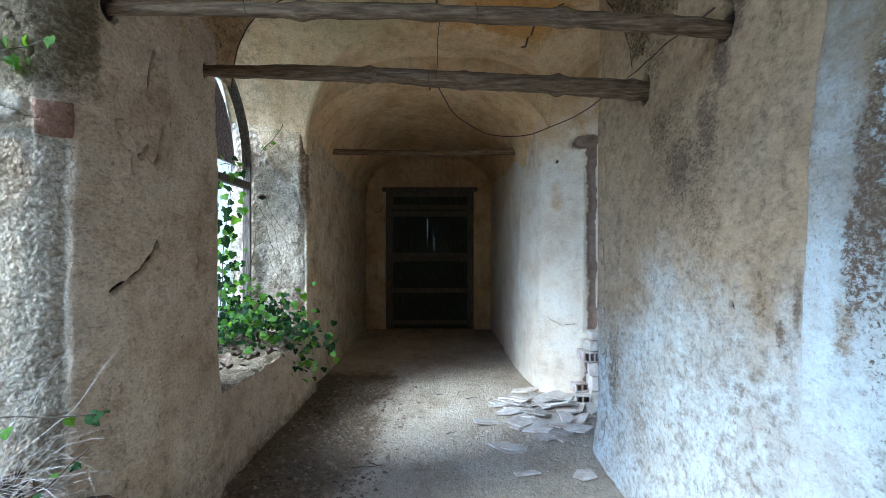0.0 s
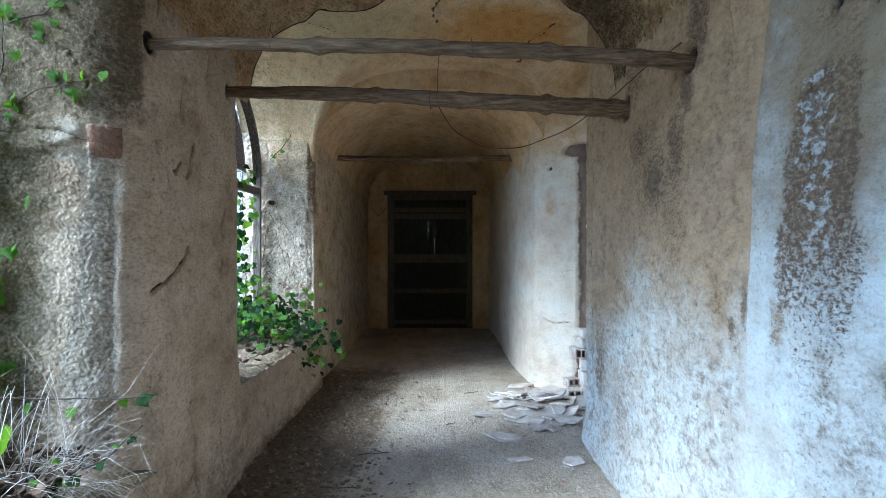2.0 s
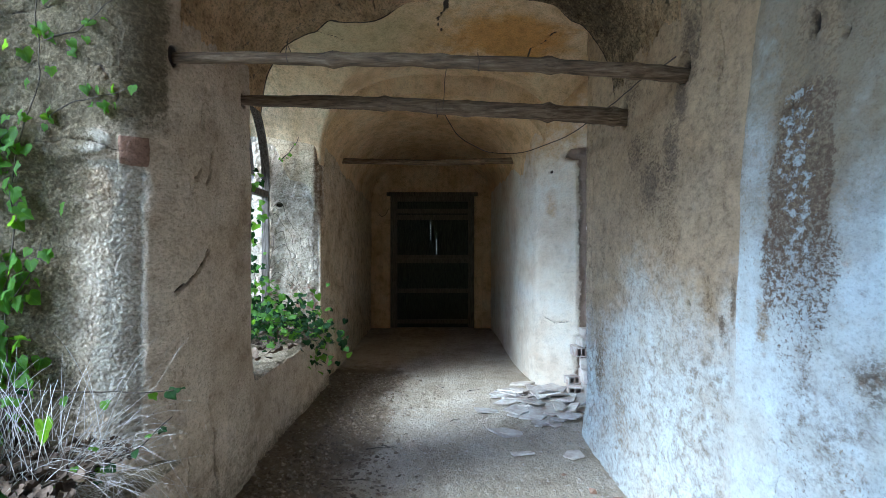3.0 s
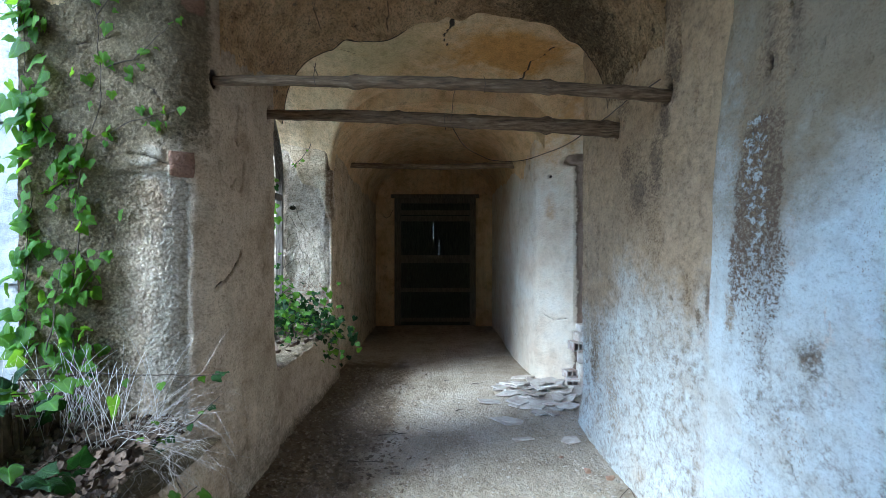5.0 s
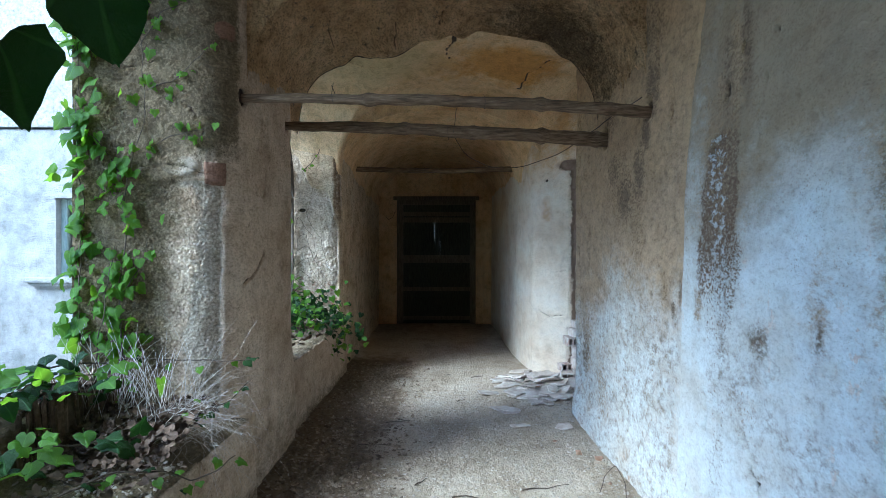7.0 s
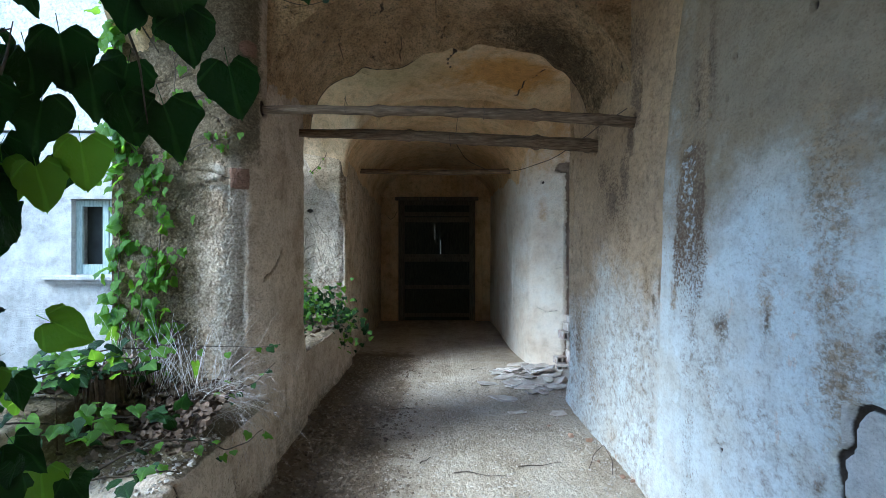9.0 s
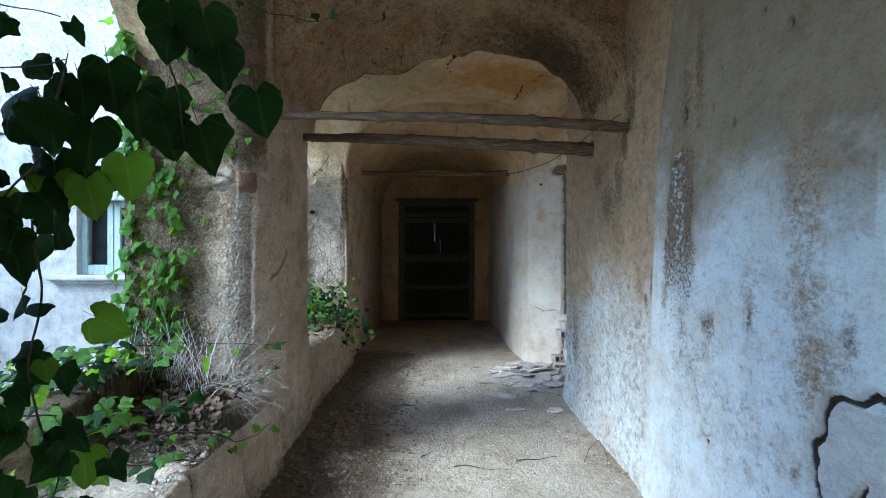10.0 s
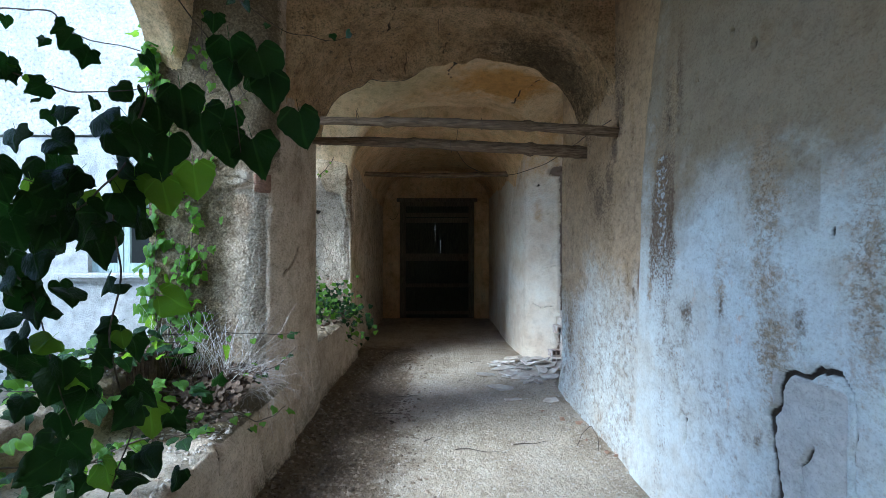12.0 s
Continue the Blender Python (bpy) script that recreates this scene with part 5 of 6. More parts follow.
leaves_along(ivy, lines[5], 10, (0.02, 0.010, 0.03), (0.025, 0.055), (0.3, 0, -0.8), (-0.4, -1, 0.3), rng, 0.7)
leaves_along(ivy, lines[6], 32, (0.045, 0.015, 0.05), (0.03, 0.065), (-0.2, -0.1, -0.8), (-0.5, -1, 0.3), rng, 0.7)
leaves_along(ivy, lines[7], 8, (0.02, 0.010, 0.03), (0.02, 0.045), (0.3, 0, -0.8), (-0.4, -1, 0.3), rng, 0.7)

# ivy spreading over the sill
rng = random.Random(12)
ivy = tagged(new("trailing_ivy"), label="glossy green ivy spreading over the dusty sill", category="ivy")
lines = stems(ivy, [[(-1.75, 0.2, 0.62), (-1.62, 0.7, 0.70), (-1.50, 1.2, 0.74), (-1.35, 1.45, 0.72)],
                    [(-1.78, 0.9, 0.68), (-1.55, 1.35, 0.76), (-1.25, 1.58, 0.74), (-0.95, 1.66, 0.72), (-0.88, 1.70, 0.715)],
                    [(-1.60, 0.5, 0.68), (-1.35, 0.8, 0.60), (-1.2, 1.1, 0.56)],
                    [(-1.25, 0.75, 0.44), (-1.08, 0.95, 0.50), (-0.97, 1.08, 0.45), (-0.93, 1.15, 0.40), (-0.86, 1.25, 0.42), (-0.84, 1.35, 0.44)],
                    [(-1.3, 0.3, 0.46), (-1.1, 0.42, 0.55), (-0.94, 0.55, 0.52), (-0.9, 0.62, 0.50)],
                    [(-1.2, 1.3, 0.5), (-1.0, 1.45, 0.58), (-0.90, 1.52, 0.60), (-0.85, 1.58, 0.66)],
                    [(-1.5, -0.3, 0.62), (-1.3, 0.0, 0.58), (-1.15, 0.3, 0.52)]], 0.0045, 0.0018, 0.02, 40)
leaves_along(ivy, lines[0], 100, (0.09, 0.10, 0.035), (0.04, 0.08), (0.4, -0.6, -0.1), (0.1, -0.4, 1), rng, 0.6, ALL)
leaves_along(ivy, lines[1][:24], 62, (0.07, 0.07, 0.03), (0.035, 0.07), (0.5, -0.5, -0.1), (0.1, -0.4, 1), rng, 0.6, ALL)
leaves_along(ivy, lines[1][24:], 7, (0.01, 0.01, 0.015), (0.025, 0.04), (0.5, -0.5, -0.5), (0.1, -0.6, 1), rng, 0.6, ALL)
leaves_along(ivy, lines[2], 44, (0.09, 0.10, 0.03), (0.04, 0.08), (0.5, -0.5, -0.1), (0.1, -0.4, 1), rng, 0.6, ALL)
leaves_along(ivy, lines[3], 15, (0.015, 0.015, 0.012), (0.025, 0.045), (0.5, -0.5, -0.3), (0.2, -0.6, 1), rng, 0.6, ALL)
leaves_along(ivy, lines[4], 14, (0.02, 0.02, 0.012), (0.03, 0.055), (0.5, -0.5, -0.3), (0.2, -0.6, 1), rng, 0.6, ALL)
leaves_along(ivy, lines[5], 12, (0.02, 0.02, 0.015), (0.02, 0.045), (0.5, -0.5, -0.3), (0.2, -0.6, 1), rng, 0.6, ALL)
leaves_along(ivy, lines[6], 44, (0.10, 0.14, 0.03), (0.04, 0.08), (0.3, -0.5, -0.1), (0.1, -0.4, 1), rng, 0.6, ALL)

# ivy bush in the framed window
rng = random.Random(13)
ivy = tagged(new("window_ivy"), label="dense small-leaved ivy growing through the window frame", category="ivy")
lines = stems(ivy, [[(-1.60, 4.2, 0.56), (-1.42, 4.5, 0.70), (-1.28, 4.7, 0.72), (-1.08, 4.85, 0.60), (-0.92, 4.95, 0.55)],
                    [(-1.55, 4.0, 0.56), (-1.35, 4.2, 0.68), (-1.10, 4.4, 0.62), (-0.98, 4.55, 0.48), (-0.95, 4.6, 0.34)],
                    [(-1.58, 4.6, 0.6), (-1.57, 4.7, 1.1), (-1.55, 4.8, 1.6), (-1.57, 4.75, 1.85)],
                    [(-1.60, 4.3, 0.6), (-1.60, 4.4, 1.1), (-1.60, 4.5, 1.6)],
                    [(-1.5, 4.5, 0.6), (-1.42, 4.6, 0.78), (-1.32, 4.7, 0.85)],
                    [(-1.40, 5.04, 1.88), (-1.32, 5.04, 1.98), (-1.24, 5.06, 2.10), (-1.12, 5.07, 2.28), (-1.09, 5.08, 2.36)],
                    [(-1.50, 4.85, 0.6), (-1.46, 4.95, 1.0), (-1.42, 5.0, 1.3)]], 0.004, 0.0016, 0.02, 60)
leaves_along(ivy, lines[0], 80, (0.06, 0.08, 0.06), (0.035, 0.065), (0.4, -0.5, -0.5), (0.2, -0.8, 0.8), rng, 0.8, ALL)
leaves_along(ivy, lines[1], 62, (0.05, 0.08, 0.05), (0.03, 0.06), (0.4, -0.5, -0.5), (0.2, -0.8, 0.8), rng, 0.8, ALL)
leaves_along(ivy, lines[2], 70, (0.05, 0.16, 0.10), (0.045, 0.085), (0, -0.3, -0.8), (0.6, -0.8, 0.4), rng, 0.8, ALL)
leaves_along(ivy, lines[3], 60, (0.05, 0.16, 0.12), (0.045, 0.085), (0, -0.3, -0.8), (0.6, -0.8, 0.4), rng, 0.8, ALL)
leaves_along(ivy, lines[4], 34, (0.05, 0.06, 0.06), (0.03, 0.06), (0.4, -0.5, -0.5), (0.2, -0.8, 0.8), rng, 0.8, ALL)
leaves_along(ivy, lines[5], 13, (0.008, 0.006, 0.01), (0.018, 0.032), (0.4, -0.4, -0.5), (0.0, -1, 0.3), rng, 0.6)

rng = random.Random(131)
ivy = tagged(new("sill_ivy"), label="dark green ivy bush spilling over the low sill", category="ivy")
lines = stems(ivy, [[(-1.45, 3.9, 0.56), (-1.28, 4.2, 0.66), (-1.15, 4.5, 0.70), (-1.05, 4.75, 0.62), (-0.95, 4.85, 0.5), (-0.90, 4.9, 0.40)],
                    [(-1.5, 4.4, 0.56), (-1.40, 4.55, 0.76), (-1.28, 4.7, 0.78), (-1.10, 4.85, 0.62)],
                    [(-1.4, 4.1, 0.55), (-1.2, 4.3, 0.62), (-1.02, 4.4, 0.56), (-0.96, 4.45, 0.42), (-0.94, 4.4, 0.30)],
                    [(-1.50, 4.6, 0.56), (-1.49, 4.65, 0.8), (-1.50, 4.7, 1.1)]], 0.004, 0.0016, 0.03, 70)
leaves_along(ivy, lines[0], 150, (0.09, 0.14, 0.07), (0.03, 0.06), (0.4, -0.5, -0.5), (0.2, -0.8, 0.8), rng, 0.9, SHADED + SHADED + ALL)
leaves_along(ivy, lines[1], 130, (0.10, 0.12, 0.10), (0.03, 0.06), (0.4, -0.5, -0.5), (0.2, -0.8, 0.8), rng, 0.9, ALL)
leaves_along(ivy, lines[2], 90, (0.09, 0.14, 0.05), (0.025, 0.055), (0.4, -0.5, -0.5), (0.2, -0.8, 0.8), rng, 0.9, ALL)
leaves_along(ivy, lines[3], 50, (0.06, 0.08, 0.10), (0.03, 0.06), (0.4, -0.5, -0.5), (0.2, -0.8, 0.8), rng, 0.9, ALL)

# reddish dead tendrils on the stripped jamb
rng = random.Random(132)
tendrils = tagged(new("dead_tendrils"), label="thin reddish dead tendrils clinging to the stripped window jamb", category="dead vine")
stems(tendrils, [[(-1.46, 5.00, 0.9 + 0.12 * k), (-1.40 + rng.uniform(-0.03, 0.05), 5.02, 1.0 + 0.12 * k), (-1.28 + rng.uniform(-0.08, 0.05), 5.03, 0.92 + 0.09 * k), (-1.15 + rng.uniform(-0.1, 0.04), 5.04, 0.72 + 0.05 * k)] for k in range(6)], 0.0022, 0.0009, 0.03, 90)

# big-leaved vine hanging inside the open arch, close to the eye
rng = random.Random(14)
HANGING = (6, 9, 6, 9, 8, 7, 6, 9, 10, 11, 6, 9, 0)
vine = tagged(new("hanging_vine"), label="ivy vine with large leaves, coloured dark as if backlit, hanging in the open arch", category="ivy")
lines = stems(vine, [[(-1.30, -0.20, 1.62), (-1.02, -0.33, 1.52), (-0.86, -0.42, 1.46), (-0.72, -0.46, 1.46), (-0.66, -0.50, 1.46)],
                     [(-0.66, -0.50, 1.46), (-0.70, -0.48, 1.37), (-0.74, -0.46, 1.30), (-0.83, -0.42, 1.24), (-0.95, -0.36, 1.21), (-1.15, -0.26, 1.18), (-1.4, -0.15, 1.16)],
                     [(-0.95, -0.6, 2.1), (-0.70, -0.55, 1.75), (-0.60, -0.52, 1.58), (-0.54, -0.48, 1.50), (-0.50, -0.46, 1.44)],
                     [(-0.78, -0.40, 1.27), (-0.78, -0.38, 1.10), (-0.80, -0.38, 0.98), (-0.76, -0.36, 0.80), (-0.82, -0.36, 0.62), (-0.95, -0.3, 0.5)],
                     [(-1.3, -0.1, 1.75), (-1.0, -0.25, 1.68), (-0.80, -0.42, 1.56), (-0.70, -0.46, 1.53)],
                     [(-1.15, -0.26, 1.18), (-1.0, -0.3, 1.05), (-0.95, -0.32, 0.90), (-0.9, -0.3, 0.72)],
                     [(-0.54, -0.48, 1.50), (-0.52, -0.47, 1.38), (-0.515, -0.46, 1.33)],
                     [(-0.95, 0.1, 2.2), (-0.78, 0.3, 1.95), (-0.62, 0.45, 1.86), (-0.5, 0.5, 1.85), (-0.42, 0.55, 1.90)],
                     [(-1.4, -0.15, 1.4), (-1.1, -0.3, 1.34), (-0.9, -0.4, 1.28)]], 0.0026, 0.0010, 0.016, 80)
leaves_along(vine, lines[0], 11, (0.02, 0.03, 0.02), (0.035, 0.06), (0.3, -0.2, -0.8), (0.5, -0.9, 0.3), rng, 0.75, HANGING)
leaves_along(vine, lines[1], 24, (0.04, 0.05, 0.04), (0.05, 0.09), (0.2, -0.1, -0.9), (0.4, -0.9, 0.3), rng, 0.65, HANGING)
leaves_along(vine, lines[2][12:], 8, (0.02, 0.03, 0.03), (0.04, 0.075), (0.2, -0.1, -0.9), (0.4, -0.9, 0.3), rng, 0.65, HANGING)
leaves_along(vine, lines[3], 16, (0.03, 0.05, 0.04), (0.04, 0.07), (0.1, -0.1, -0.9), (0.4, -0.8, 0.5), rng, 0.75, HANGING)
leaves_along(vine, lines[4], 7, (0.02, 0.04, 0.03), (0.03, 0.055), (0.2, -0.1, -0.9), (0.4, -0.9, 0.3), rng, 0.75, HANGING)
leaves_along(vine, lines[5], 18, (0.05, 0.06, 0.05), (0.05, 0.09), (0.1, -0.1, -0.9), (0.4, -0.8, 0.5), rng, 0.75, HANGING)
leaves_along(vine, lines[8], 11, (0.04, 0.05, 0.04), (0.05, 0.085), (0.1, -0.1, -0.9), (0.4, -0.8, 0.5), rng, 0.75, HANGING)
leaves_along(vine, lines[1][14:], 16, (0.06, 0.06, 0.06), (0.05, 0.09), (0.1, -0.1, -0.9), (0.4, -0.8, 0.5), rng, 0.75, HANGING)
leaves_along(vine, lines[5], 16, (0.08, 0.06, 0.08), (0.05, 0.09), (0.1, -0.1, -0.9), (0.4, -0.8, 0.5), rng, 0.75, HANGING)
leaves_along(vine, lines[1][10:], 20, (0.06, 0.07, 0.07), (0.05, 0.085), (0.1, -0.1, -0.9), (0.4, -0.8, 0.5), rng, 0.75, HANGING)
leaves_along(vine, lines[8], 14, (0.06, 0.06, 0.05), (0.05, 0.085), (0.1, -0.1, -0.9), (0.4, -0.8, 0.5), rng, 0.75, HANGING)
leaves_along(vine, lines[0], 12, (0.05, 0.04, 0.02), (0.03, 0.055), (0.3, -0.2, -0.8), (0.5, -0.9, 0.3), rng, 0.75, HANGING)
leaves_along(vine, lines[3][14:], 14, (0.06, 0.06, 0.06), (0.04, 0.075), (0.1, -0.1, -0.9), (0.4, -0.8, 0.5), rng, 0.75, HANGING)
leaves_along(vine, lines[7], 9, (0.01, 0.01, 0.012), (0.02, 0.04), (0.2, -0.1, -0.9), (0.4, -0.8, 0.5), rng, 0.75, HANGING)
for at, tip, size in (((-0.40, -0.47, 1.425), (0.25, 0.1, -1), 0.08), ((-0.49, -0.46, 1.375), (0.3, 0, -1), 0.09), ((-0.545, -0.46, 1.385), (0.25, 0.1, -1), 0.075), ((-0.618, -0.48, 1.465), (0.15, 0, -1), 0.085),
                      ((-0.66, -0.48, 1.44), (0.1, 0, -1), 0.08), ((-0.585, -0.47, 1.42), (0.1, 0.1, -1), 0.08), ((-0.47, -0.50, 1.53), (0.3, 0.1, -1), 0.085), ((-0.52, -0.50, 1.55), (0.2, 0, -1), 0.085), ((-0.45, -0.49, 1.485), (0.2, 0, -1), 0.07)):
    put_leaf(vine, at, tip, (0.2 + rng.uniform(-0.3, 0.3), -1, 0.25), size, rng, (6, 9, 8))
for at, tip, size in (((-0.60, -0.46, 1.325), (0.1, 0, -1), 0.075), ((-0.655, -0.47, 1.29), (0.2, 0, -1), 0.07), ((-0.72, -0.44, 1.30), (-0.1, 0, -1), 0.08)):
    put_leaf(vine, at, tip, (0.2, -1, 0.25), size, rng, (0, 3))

# ---- dry grass and litter on the sill ----
rng = random.Random(15)
pieces = []
for k in range(165):
    a = rng.gauss(0.0, 0.75) if k % 3 else rng.uniform(-3.1, 3.1)
    base = np.array([rng.gauss(-1.08, 0.07), rng.gauss(1.52, 0.09), rng.uniform(0.46, 0.60)])
    length = 0.10 + 0.32 * rng.random() ** 1.4
    lift = rng.uniform(-0.3, 1.2) if k % 3 else rng.uniform(-0.1, 0.3)
    way = np.array([math.cos(a), math.sin(a) * 0.8, 0.0])
    n = 9
    s = np.linspace(0, 1, n)
    bend = rng.uniform(0.1, 1.9)
    pts = base + length * (s[:, None] * way + np.stack([0 * s, 0 * s, lift * s - bend * s ** 2.2 * 0.7], 1))
    pts += 0.09 * np.stack([fbm(np.stack([s * 3, 0 * s + k, 0 * s], 1), 1, 2, 3), fbm(np.stack([s * 3, 0 * s + k, 0 * s + 9], 1), 1, 2, 4), 0 * s], 1) * s[:, None]
    r = rng.uniform(0.0004, 0.0011)
    pieces.append(tube_mesh(pts, np.linspace(r, r * 0.4, n), 3))
for k in range(130):
    base = np.array([rng.uniform(-1.60, -1.08), rng.uniform(1.35, 1.66), rng.uniform(0.45, 0.62)])
    length, a = rng.uniform(0.15, 0.45), rng.uniform(-0.5, 0.7)
    s = np.linspace(0, 1, 8)
    pts = base + length * np.stack([s * a, -0.25 * s * rng.uniform(-0.5, 1), s - 0.3 * s ** 2], 1)
    r = rng.uniform(0.0007, 0.0015)
    pieces.append(tube_mesh(pts, np.linspace(r, r * 0.4, 8), 3))
v, f = joined(pieces)
tagged(mesh_object("dry_grass", v, f, m_straw), label="tuft of bleached dry grass drooping over the sill edge", category="dry grass", kind="stuff")


def scatter_leaves(count, where, sizes, seed):
    rng = random.Random(seed)
    pieces = []
    for _ in range(count):
        x, y, z = where(rng)
        s = rng.uniform(*sizes)
        o = OUTLINES[rng.randrange(3)]
        ring_ = [(px, py - 0.5) for px, py in o] + [(-px, py - 0.5) for px, py in o[-2:0:-1]]
        m = Matrix.Translation((x, y, z)) @ Euler((rng.gauss(0, 0.5), rng.gauss(0, 0.5), rng.uniform(0, 6.28))).to_matrix().to_4x4()
        curl = rng.uniform(0.2, 0.9)
        vs = [m @ Vector((a * s, b * s, curl * s * (a * a + b * b))) for a, b in ring_] + [m @ Vector((0, 0, 0))]
        n = len(ring_)
        pieces.append(([tuple(q) for q in vs], [(k, (k + 1) % n, n) for k in range(n)]))
    return joined(pieces)


v, f = scatter_leaves(1300, lambda r: (r.uniform(-1.62, -1.02), r.gauss(1.36, 0.22), r.uniform(0.44, 0.49)), (0.014, 0.042), 16)
v[:, 1] = np.minimum(v[:, 1], 1.68)
v[:, 2] += np.where(v[:, 0] < -1.43, 0.19, 0.08 * smooth(1.0, 1.5, v[:, 1]))
tagged(mesh_object("leaf_litter", v, f, m_litter), label="brown dry leaf litter lying on the sill", category="leaf litter", kind="stuff")
v, f = scatter_leaves(160, lambda r: (r.uniform(-1.65, -1.02), r.uniform(3.2, 5.0), 0.535), (0.03, 0.06), 17)
tagged(mesh_object("leaf_litter", v, f, m_litter), label="brown dry leaf litter lying under the window ivy", category="leaf litter", kind="stuff")


def stone_piece(rng, at, size):
    pts = [(1, 0, 0), (-1, 0, 0), (0, 1, 0), (0, -1, 0), (0, 0, 1), (0, 0, -1)]
    fs = [(0, 2, 4), (2, 1, 4), (1, 3, 4), (3, 0, 4), (2, 0, 5), (1, 2, 5), (3, 1, 5), (0, 3, 5)]
    e = Euler((rng.uniform(0, 6), rng.uniform(0, 6), rng.uniform(0, 6))).to_matrix()
    sx, sy, sz = (size * rng.uniform(0.6, 1.2) for _ in range(3))
    vs = [e @ Vector((p[0] * sx * rng.uniform(0.7, 1.2), p[1] * sy * rng.uniform(0.7, 1.2), p[2] * sz * rng.uniform(0.5, 0.9))) for p in pts]
    return [(at[0] + q.x, at[1] + q.y, at[2] + q.z * 0.7) for q in vs], fs


def gravel(name, count, where, sizes, seed, label, height=None, material=None):
    rng = random.Random(seed)
    spots = [where(rng) for _ in range(count)]
    z = height(np.array([[x, y, 0.0] for x, y in spots]))
    pieces = [stone_piece(rng, (x, y, zz), sizes[0] + (sizes[1] - sizes[0]) * rng.random() ** 3) for (x, y), zz in zip(spots, z)]
    v, f = joined(pieces)
    return tagged(mesh_object(name, v, f, material or m_stone, None, False), label=label, category="rubble", kind="stuff")


gravel("floor_grit", 15000, lambda r: (0.88 - 1.3 * r.random() ** 0.9, 0.1 + 4.4 * r.random() ** 1.6), (0.003, 0.013), 18, "pale grit and mortar crumbs covering the floor", floor_height)
gravel("rubble_strip", 9500, lambda r: (min(-0.15, r.gauss(-0.70, 0.19)), 0.2 + 5.6 * r.random() ** 1.2), (0.006, 0.028), 19, "brown rubble and crumbled plaster along the wall foot", floor_height, varied("brown_rubble", [(0.36, (0.13, 0.095, 0.066)), (0.5, (0.215, 0.162, 0.118)), (0.64, (0.33, 0.265, 0.205))], 30, 0.4, 0.95, per_piece=0.3))
gravel("rubble_strip", 900, lambda r: (max(0.45, r.gauss(0.78, 0.09)), r.uniform(0.6, 4.9)), (0.004, 0.020), 20, "plaster rubble along the foot of the stained wall", floor_height)
gravel("sill_grit", 2600, lambda r: (r.uniform(-1.4, -0.985), r.uniform(-0.4, 1.3)), (0.002, 0.016), 21, "plaster crumbs lying on the sill", lambda P: 0.425 + 0.012 * fbm(P, 4, 2, 3))

# ---- broken tiles and hollow bricks ----
rng = random.Random(22)
for k in range(64):
    q = rng.random()
    x, y = (rng.gauss(0.68, 0.15), rng.gauss(4.45, 0.33)) if q < 0.8 else (rng.uniform(0.35, 0.85), rng.uniform(3.3, 4.9))
    x = min(0.93, max(0.30, x))
    w, d = (rng.uniform(0.07, 0.21), rng.uniform(0.07, 0.20)) if q < 0.8 else (rng.uniform(0.05, 0.13), rng.uniform(0.04, 0.1))
    n = rng.choice((4, 4, 5))
    ring_ = []
    for i in range(n):
        a = 2 * math.pi * (i + 0.5) / n + rng.uniform(-0.22, 0.22)
        ring_.append((w * 0.72 * math.cos(a), d * 0.72 * math.sin(a)))
    th = rng.uniform(0.008, 0.012)
    verts = [(a, b, 0) for a, b in ring_] + [(a, b, th) for a, b in ring_]
    faces = [tuple(range(n))[::-1], tuple(range(n, 2 * n))] + [(i, (i + 1) % n, n + (i + 1) % n, n + i) for i in range(n)]
    ob = mesh_object("broken_tile", verts, faces, m_tile, None, False)
    h = float(floor_height(np.array([[x, y, 0.0]]))[0])
    pile = blob(np.array([x]), np.array([y]), 0.74, 4.45, 0.3, 0.5)[0]
    tilt = 0.06 + 0.2 * pile
    ob.matrix_basis = pose(x, y, h + 0.004 + 0.05 * pile * rng.random(), math.degrees(rng.gauss(0, tilt)), math.degrees(rng.gauss(0, tilt)), rng.uniform(0, 360))
    tagged(ob, label="broken clay floor tile lying in a loose pile", category="tile", group="pile of broken tiles")


def hollow_brick(x, y, z, turn, label, w=0.115, h=0.085, length=0.2, holes=3):
    bm = bmesh.new()
    t_ = 0.010
    box(bm, -w / 2, w / 2, 0, length, 0, t_)
    box(bm, -w / 2, w / 2, 0, length, h - t_, h)
    step = (w - t_) / holes
    for k in range(holes + 1):
        x0 = -w / 2 + k * step
        box(bm, x0, x0 + t_, 0.0005, length - 0.0005, t_ - 0.001, h - t_ + 0.001)
    box(bm, -w / 2 + 0.002, w / 2 - 0.002, length * 0.6, length * 0.62, t_, h - t_)
    ob = part("hollow_brick", bm, m_brick, None)
    ob.matrix_basis = pose(x, y, z, 0, 0, turn)
    return tagged(ob, label=label, category="brick", group="torn-out hollow bricks")


hollow_brick(1.005, 4.70, 0.015, -6, "broken hollow clay brick still bonded in the torn doorway edge", 0.105, 0.085, 0.2, 2)
hollow_brick(1.075, 4.72, 0.335, 4, "broken hollow clay brick jutting from the doorway edge", 0.118, 0.072)
hollow_brick(1.02, 4.80, 0.105, 14, "half of a hollow clay brick on another brick", 0.10, 0.06, 0.10, 2)
m_tooth = varied("limewashed_brick", [(0.36, (0.52, 0.42, 0.35)), (0.5, (0.68, 0.60, 0.53)), (0.64, (0.76, 0.72, 0.67))], 16, 0.5, 0.95, per_piece=0.12, depth=0.01)
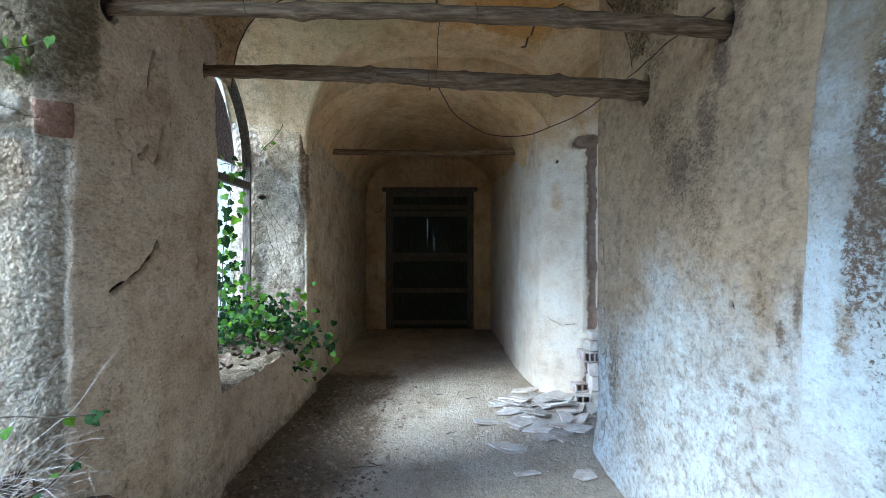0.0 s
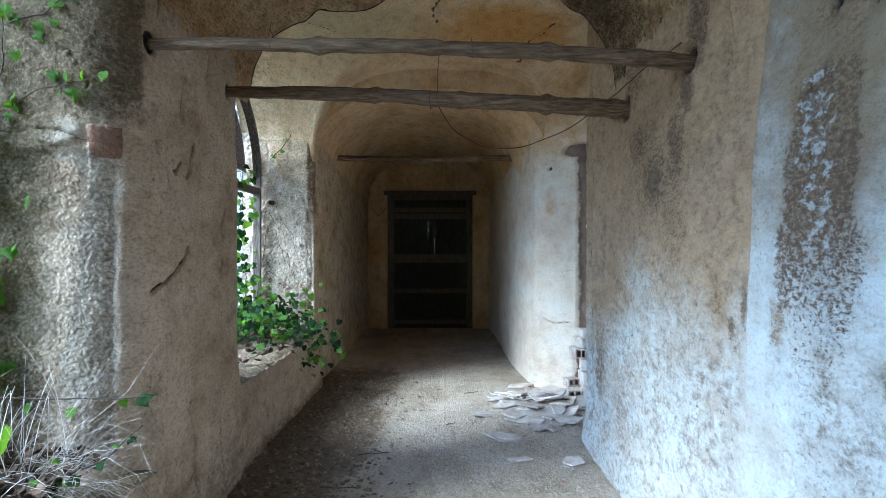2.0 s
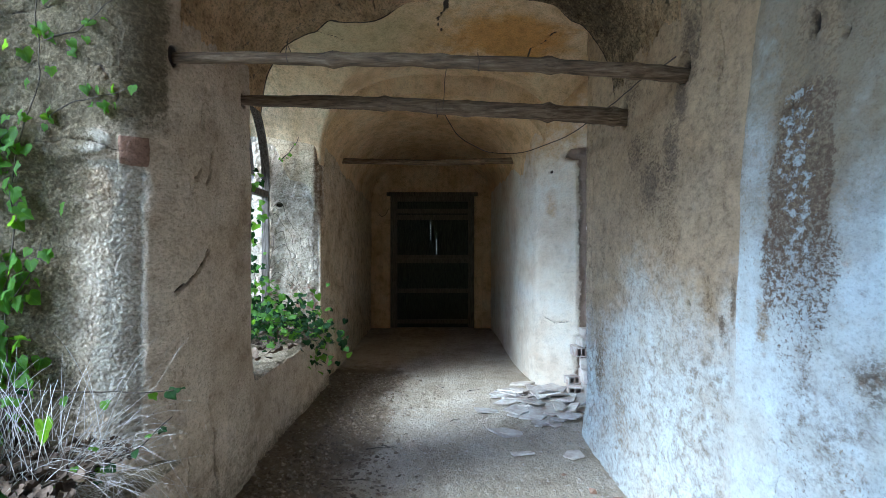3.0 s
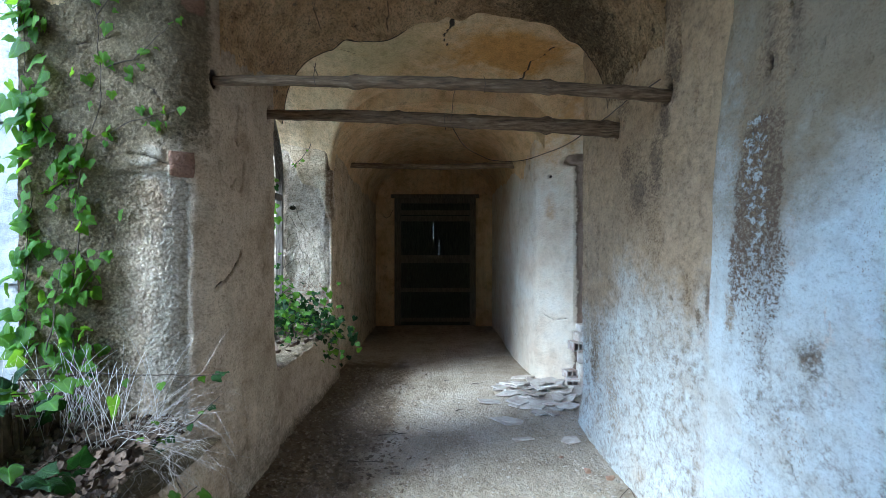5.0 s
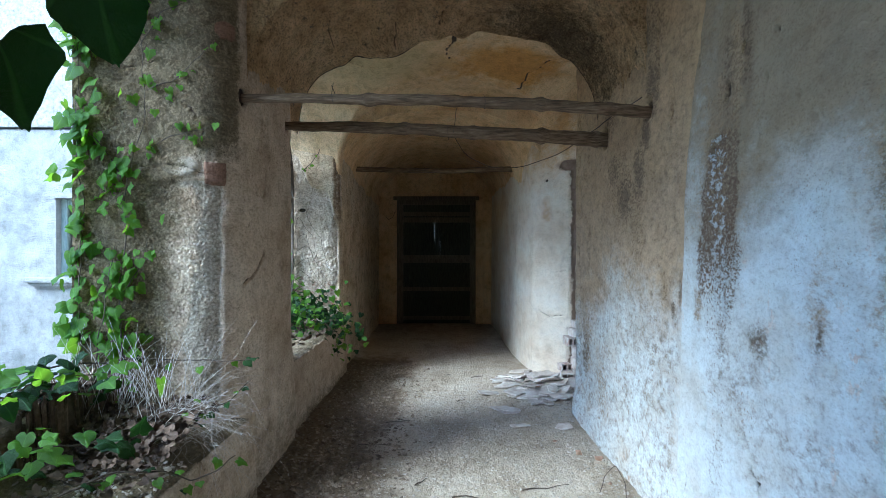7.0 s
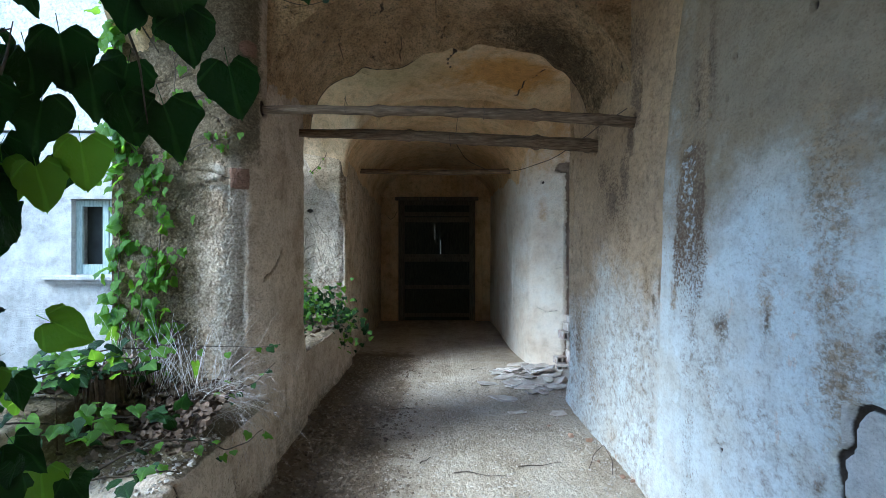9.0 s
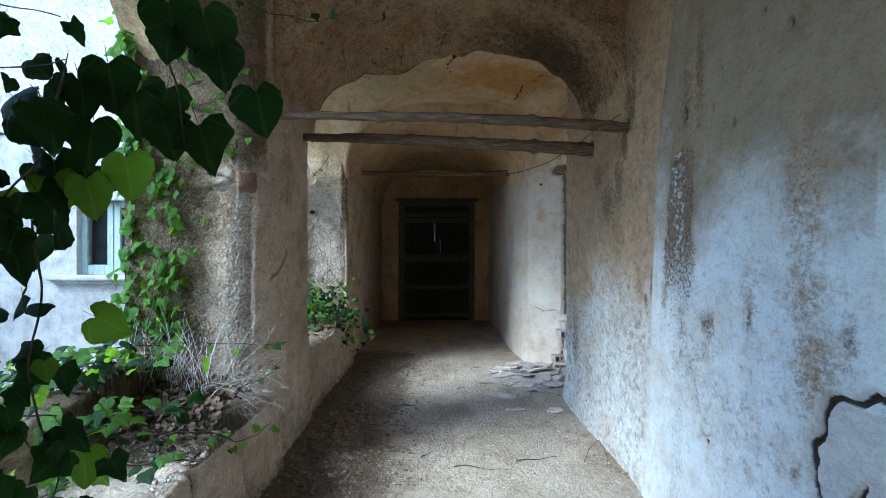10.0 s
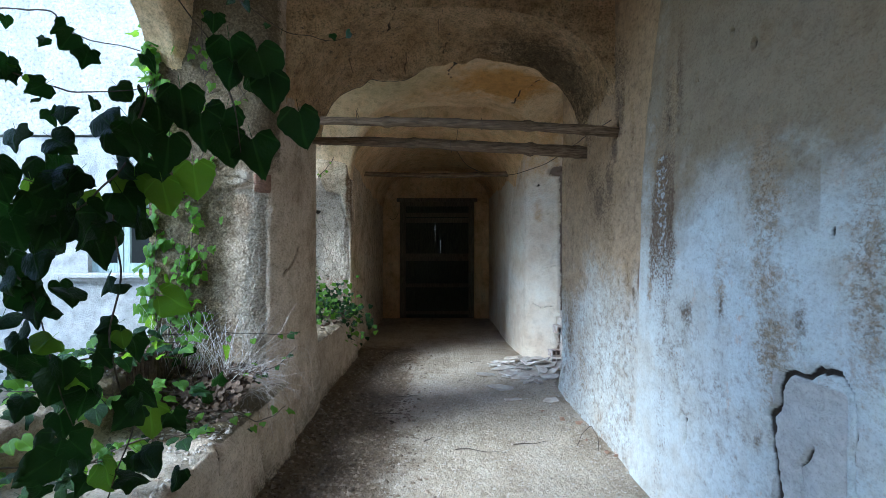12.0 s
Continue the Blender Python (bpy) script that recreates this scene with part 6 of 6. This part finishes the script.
for k, (x, y, z, w, h) in enumerate(((1.115, 4.72, 0.235, 0.13, 0.095), (1.125, 4.73, 0.412, 0.14, 0.075), (1.12, 4.72, 0.125, 0.10, 0.105), (1.115, 4.70, 0.01, 0.11, 0.11), (1.13, 4.74, 0.492, 0.12, 0.06))):
    ob = part("brick_stub", one_box(-w / 2, w / 2, 0, 0.16, 0, h, 0.012), m_tooth, None)
    ob.matrix_basis = pose(x, y, z, 0, 0, (-8, 6, 3, -5, 2)[k])
    tagged(ob, label="whitewashed brick stub bonded into the doorway edge", category="brick", group="torn-out hollow bricks")

# ---- wires ----
def wire(points, r, label, seed):
    p = curve_points(points, 60, 0.004, seed)
    v, f = tube_mesh(p, [r] * len(p), 6)
    return tagged(mesh_object("wire", v, f, m_wire), label=label, category="wire")


wire([(-0.03, 2.80, 1.85), (0.06, 3.1, 1.77), (0.25, 3.45, 1.74), (0.45, 3.55, 1.755), (0.66, 3.2, 1.80), (0.78, 2.86, 1.875), (0.83, 2.4, 1.91), (0.85, 2.05, 1.90)], 0.0028, "thin dark wire sagging from a pole to the wall", 1)
wire([(-0.03, 2.79, 1.86), (-0.02, 2.5, 1.93), (-0.01, 2.1, 1.90), (0.0, 2.02, 1.875)], 0.0016, "rusty tie wire between the two poles", 2)
wire([(-0.06, 2.765, 1.90), (-0.06, 2.75, 1.84), (-0.055, 2.80, 1.82), (-0.05, 2.835, 1.86), (-0.05, 2.80, 1.905), (-0.045, 2.76, 1.88)], 0.0018, "rusty wire wound round the thick pole", 3)
wire([(0.76, 2.0, 0.02), (0.80, 2.15, 0.05), (0.79, 2.3, 0.09), (0.72, 2.25, 0.05), (0.66, 2.1, 0.02)], 0.002, "loop of rusty wire lying at the wall foot", 4)

wire([(-0.98, 9.36, 1.70), (-0.94, 9.34, 1.66), (-0.88, 9.34, 1.69), (-0.84, 9.34, 1.78)], 0.004, "loose cable by the dark door", 5)
wire([(-0.60, 2.02, 1.96), (-0.605, 1.99, 1.90), (-0.60, 2.0, 1.865), (-0.595, 2.045, 1.88), (-0.60, 2.05, 1.92), (-0.61, 2.02, 1.95)], 0.0016, "rusty wire tie round the thin pole", 6)
wire([(0.10, 2.02, 1.91), (0.105, 1.985, 1.87), (0.10, 2.0, 1.835), (0.11, 2.05, 1.85), (0.105, 2.05, 1.90)], 0.0016, "rusty wire tie round the thin pole", 7)
rng = random.Random(23)
for x, y, s in ((0.80, 1.95, 0.03), (0.835, 1.88, 0.022), (0.74, 2.2, 0.018), (0.79, 2.62, 0.03), (0.70, 2.75, 0.035), (0.6, 3.0, 0.02)):
    v, f = stone_piece(rng, (x, y, float(floor_height(np.array([[x, y, 0.0]]))[0]) + 0.006), s)
    tagged(mesh_object("brick_shard", v, f, varied("orange_brick", [(0.36, (0.26, 0.15, 0.10)), (0.6, (0.38, 0.25, 0.18))], 30, 0.4, 0.9), None, False), label="small orange brick shard at the wall foot", category="brick", group="brick shards at the wall foot")

# ---- twigs on the floor ----
rng = random.Random(24)
for x, y, a, ln in ((-0.40, 3.45, 10, 0.16), (-0.35, 3.48, -20, 0.1), (-0.50, 2.92, 5, 0.2), (0.23, 5.05, 30, 0.13), (-0.03, 5.2, -15, 0.06), (0.05, 4.1, 40, 0.08), (0.42, 2.2, 15, 0.25), (0.1, 2.05, -12, 0.3), (-0.2, 2.3, 60, 0.12)):
    s = np.linspace(-0.5, 0.5, 10)
    px, py = x + ln * s * math.cos(radians(a)), y + ln * s * math.sin(radians(a))
    pts = np.stack([px, py + 0.01 * np.sin(9 * s + x * 40), floor_height(np.stack([px, py, 0 * px], 1)) + 0.006], 1)
    v, f = tube_mesh(pts, np.linspace(0.004, 0.0015, 10), 5)
    tagged(mesh_object("twig", v, f, m_stem), label="small dark twig lying on the dusty floor", category="twig", group="twigs on the floor")
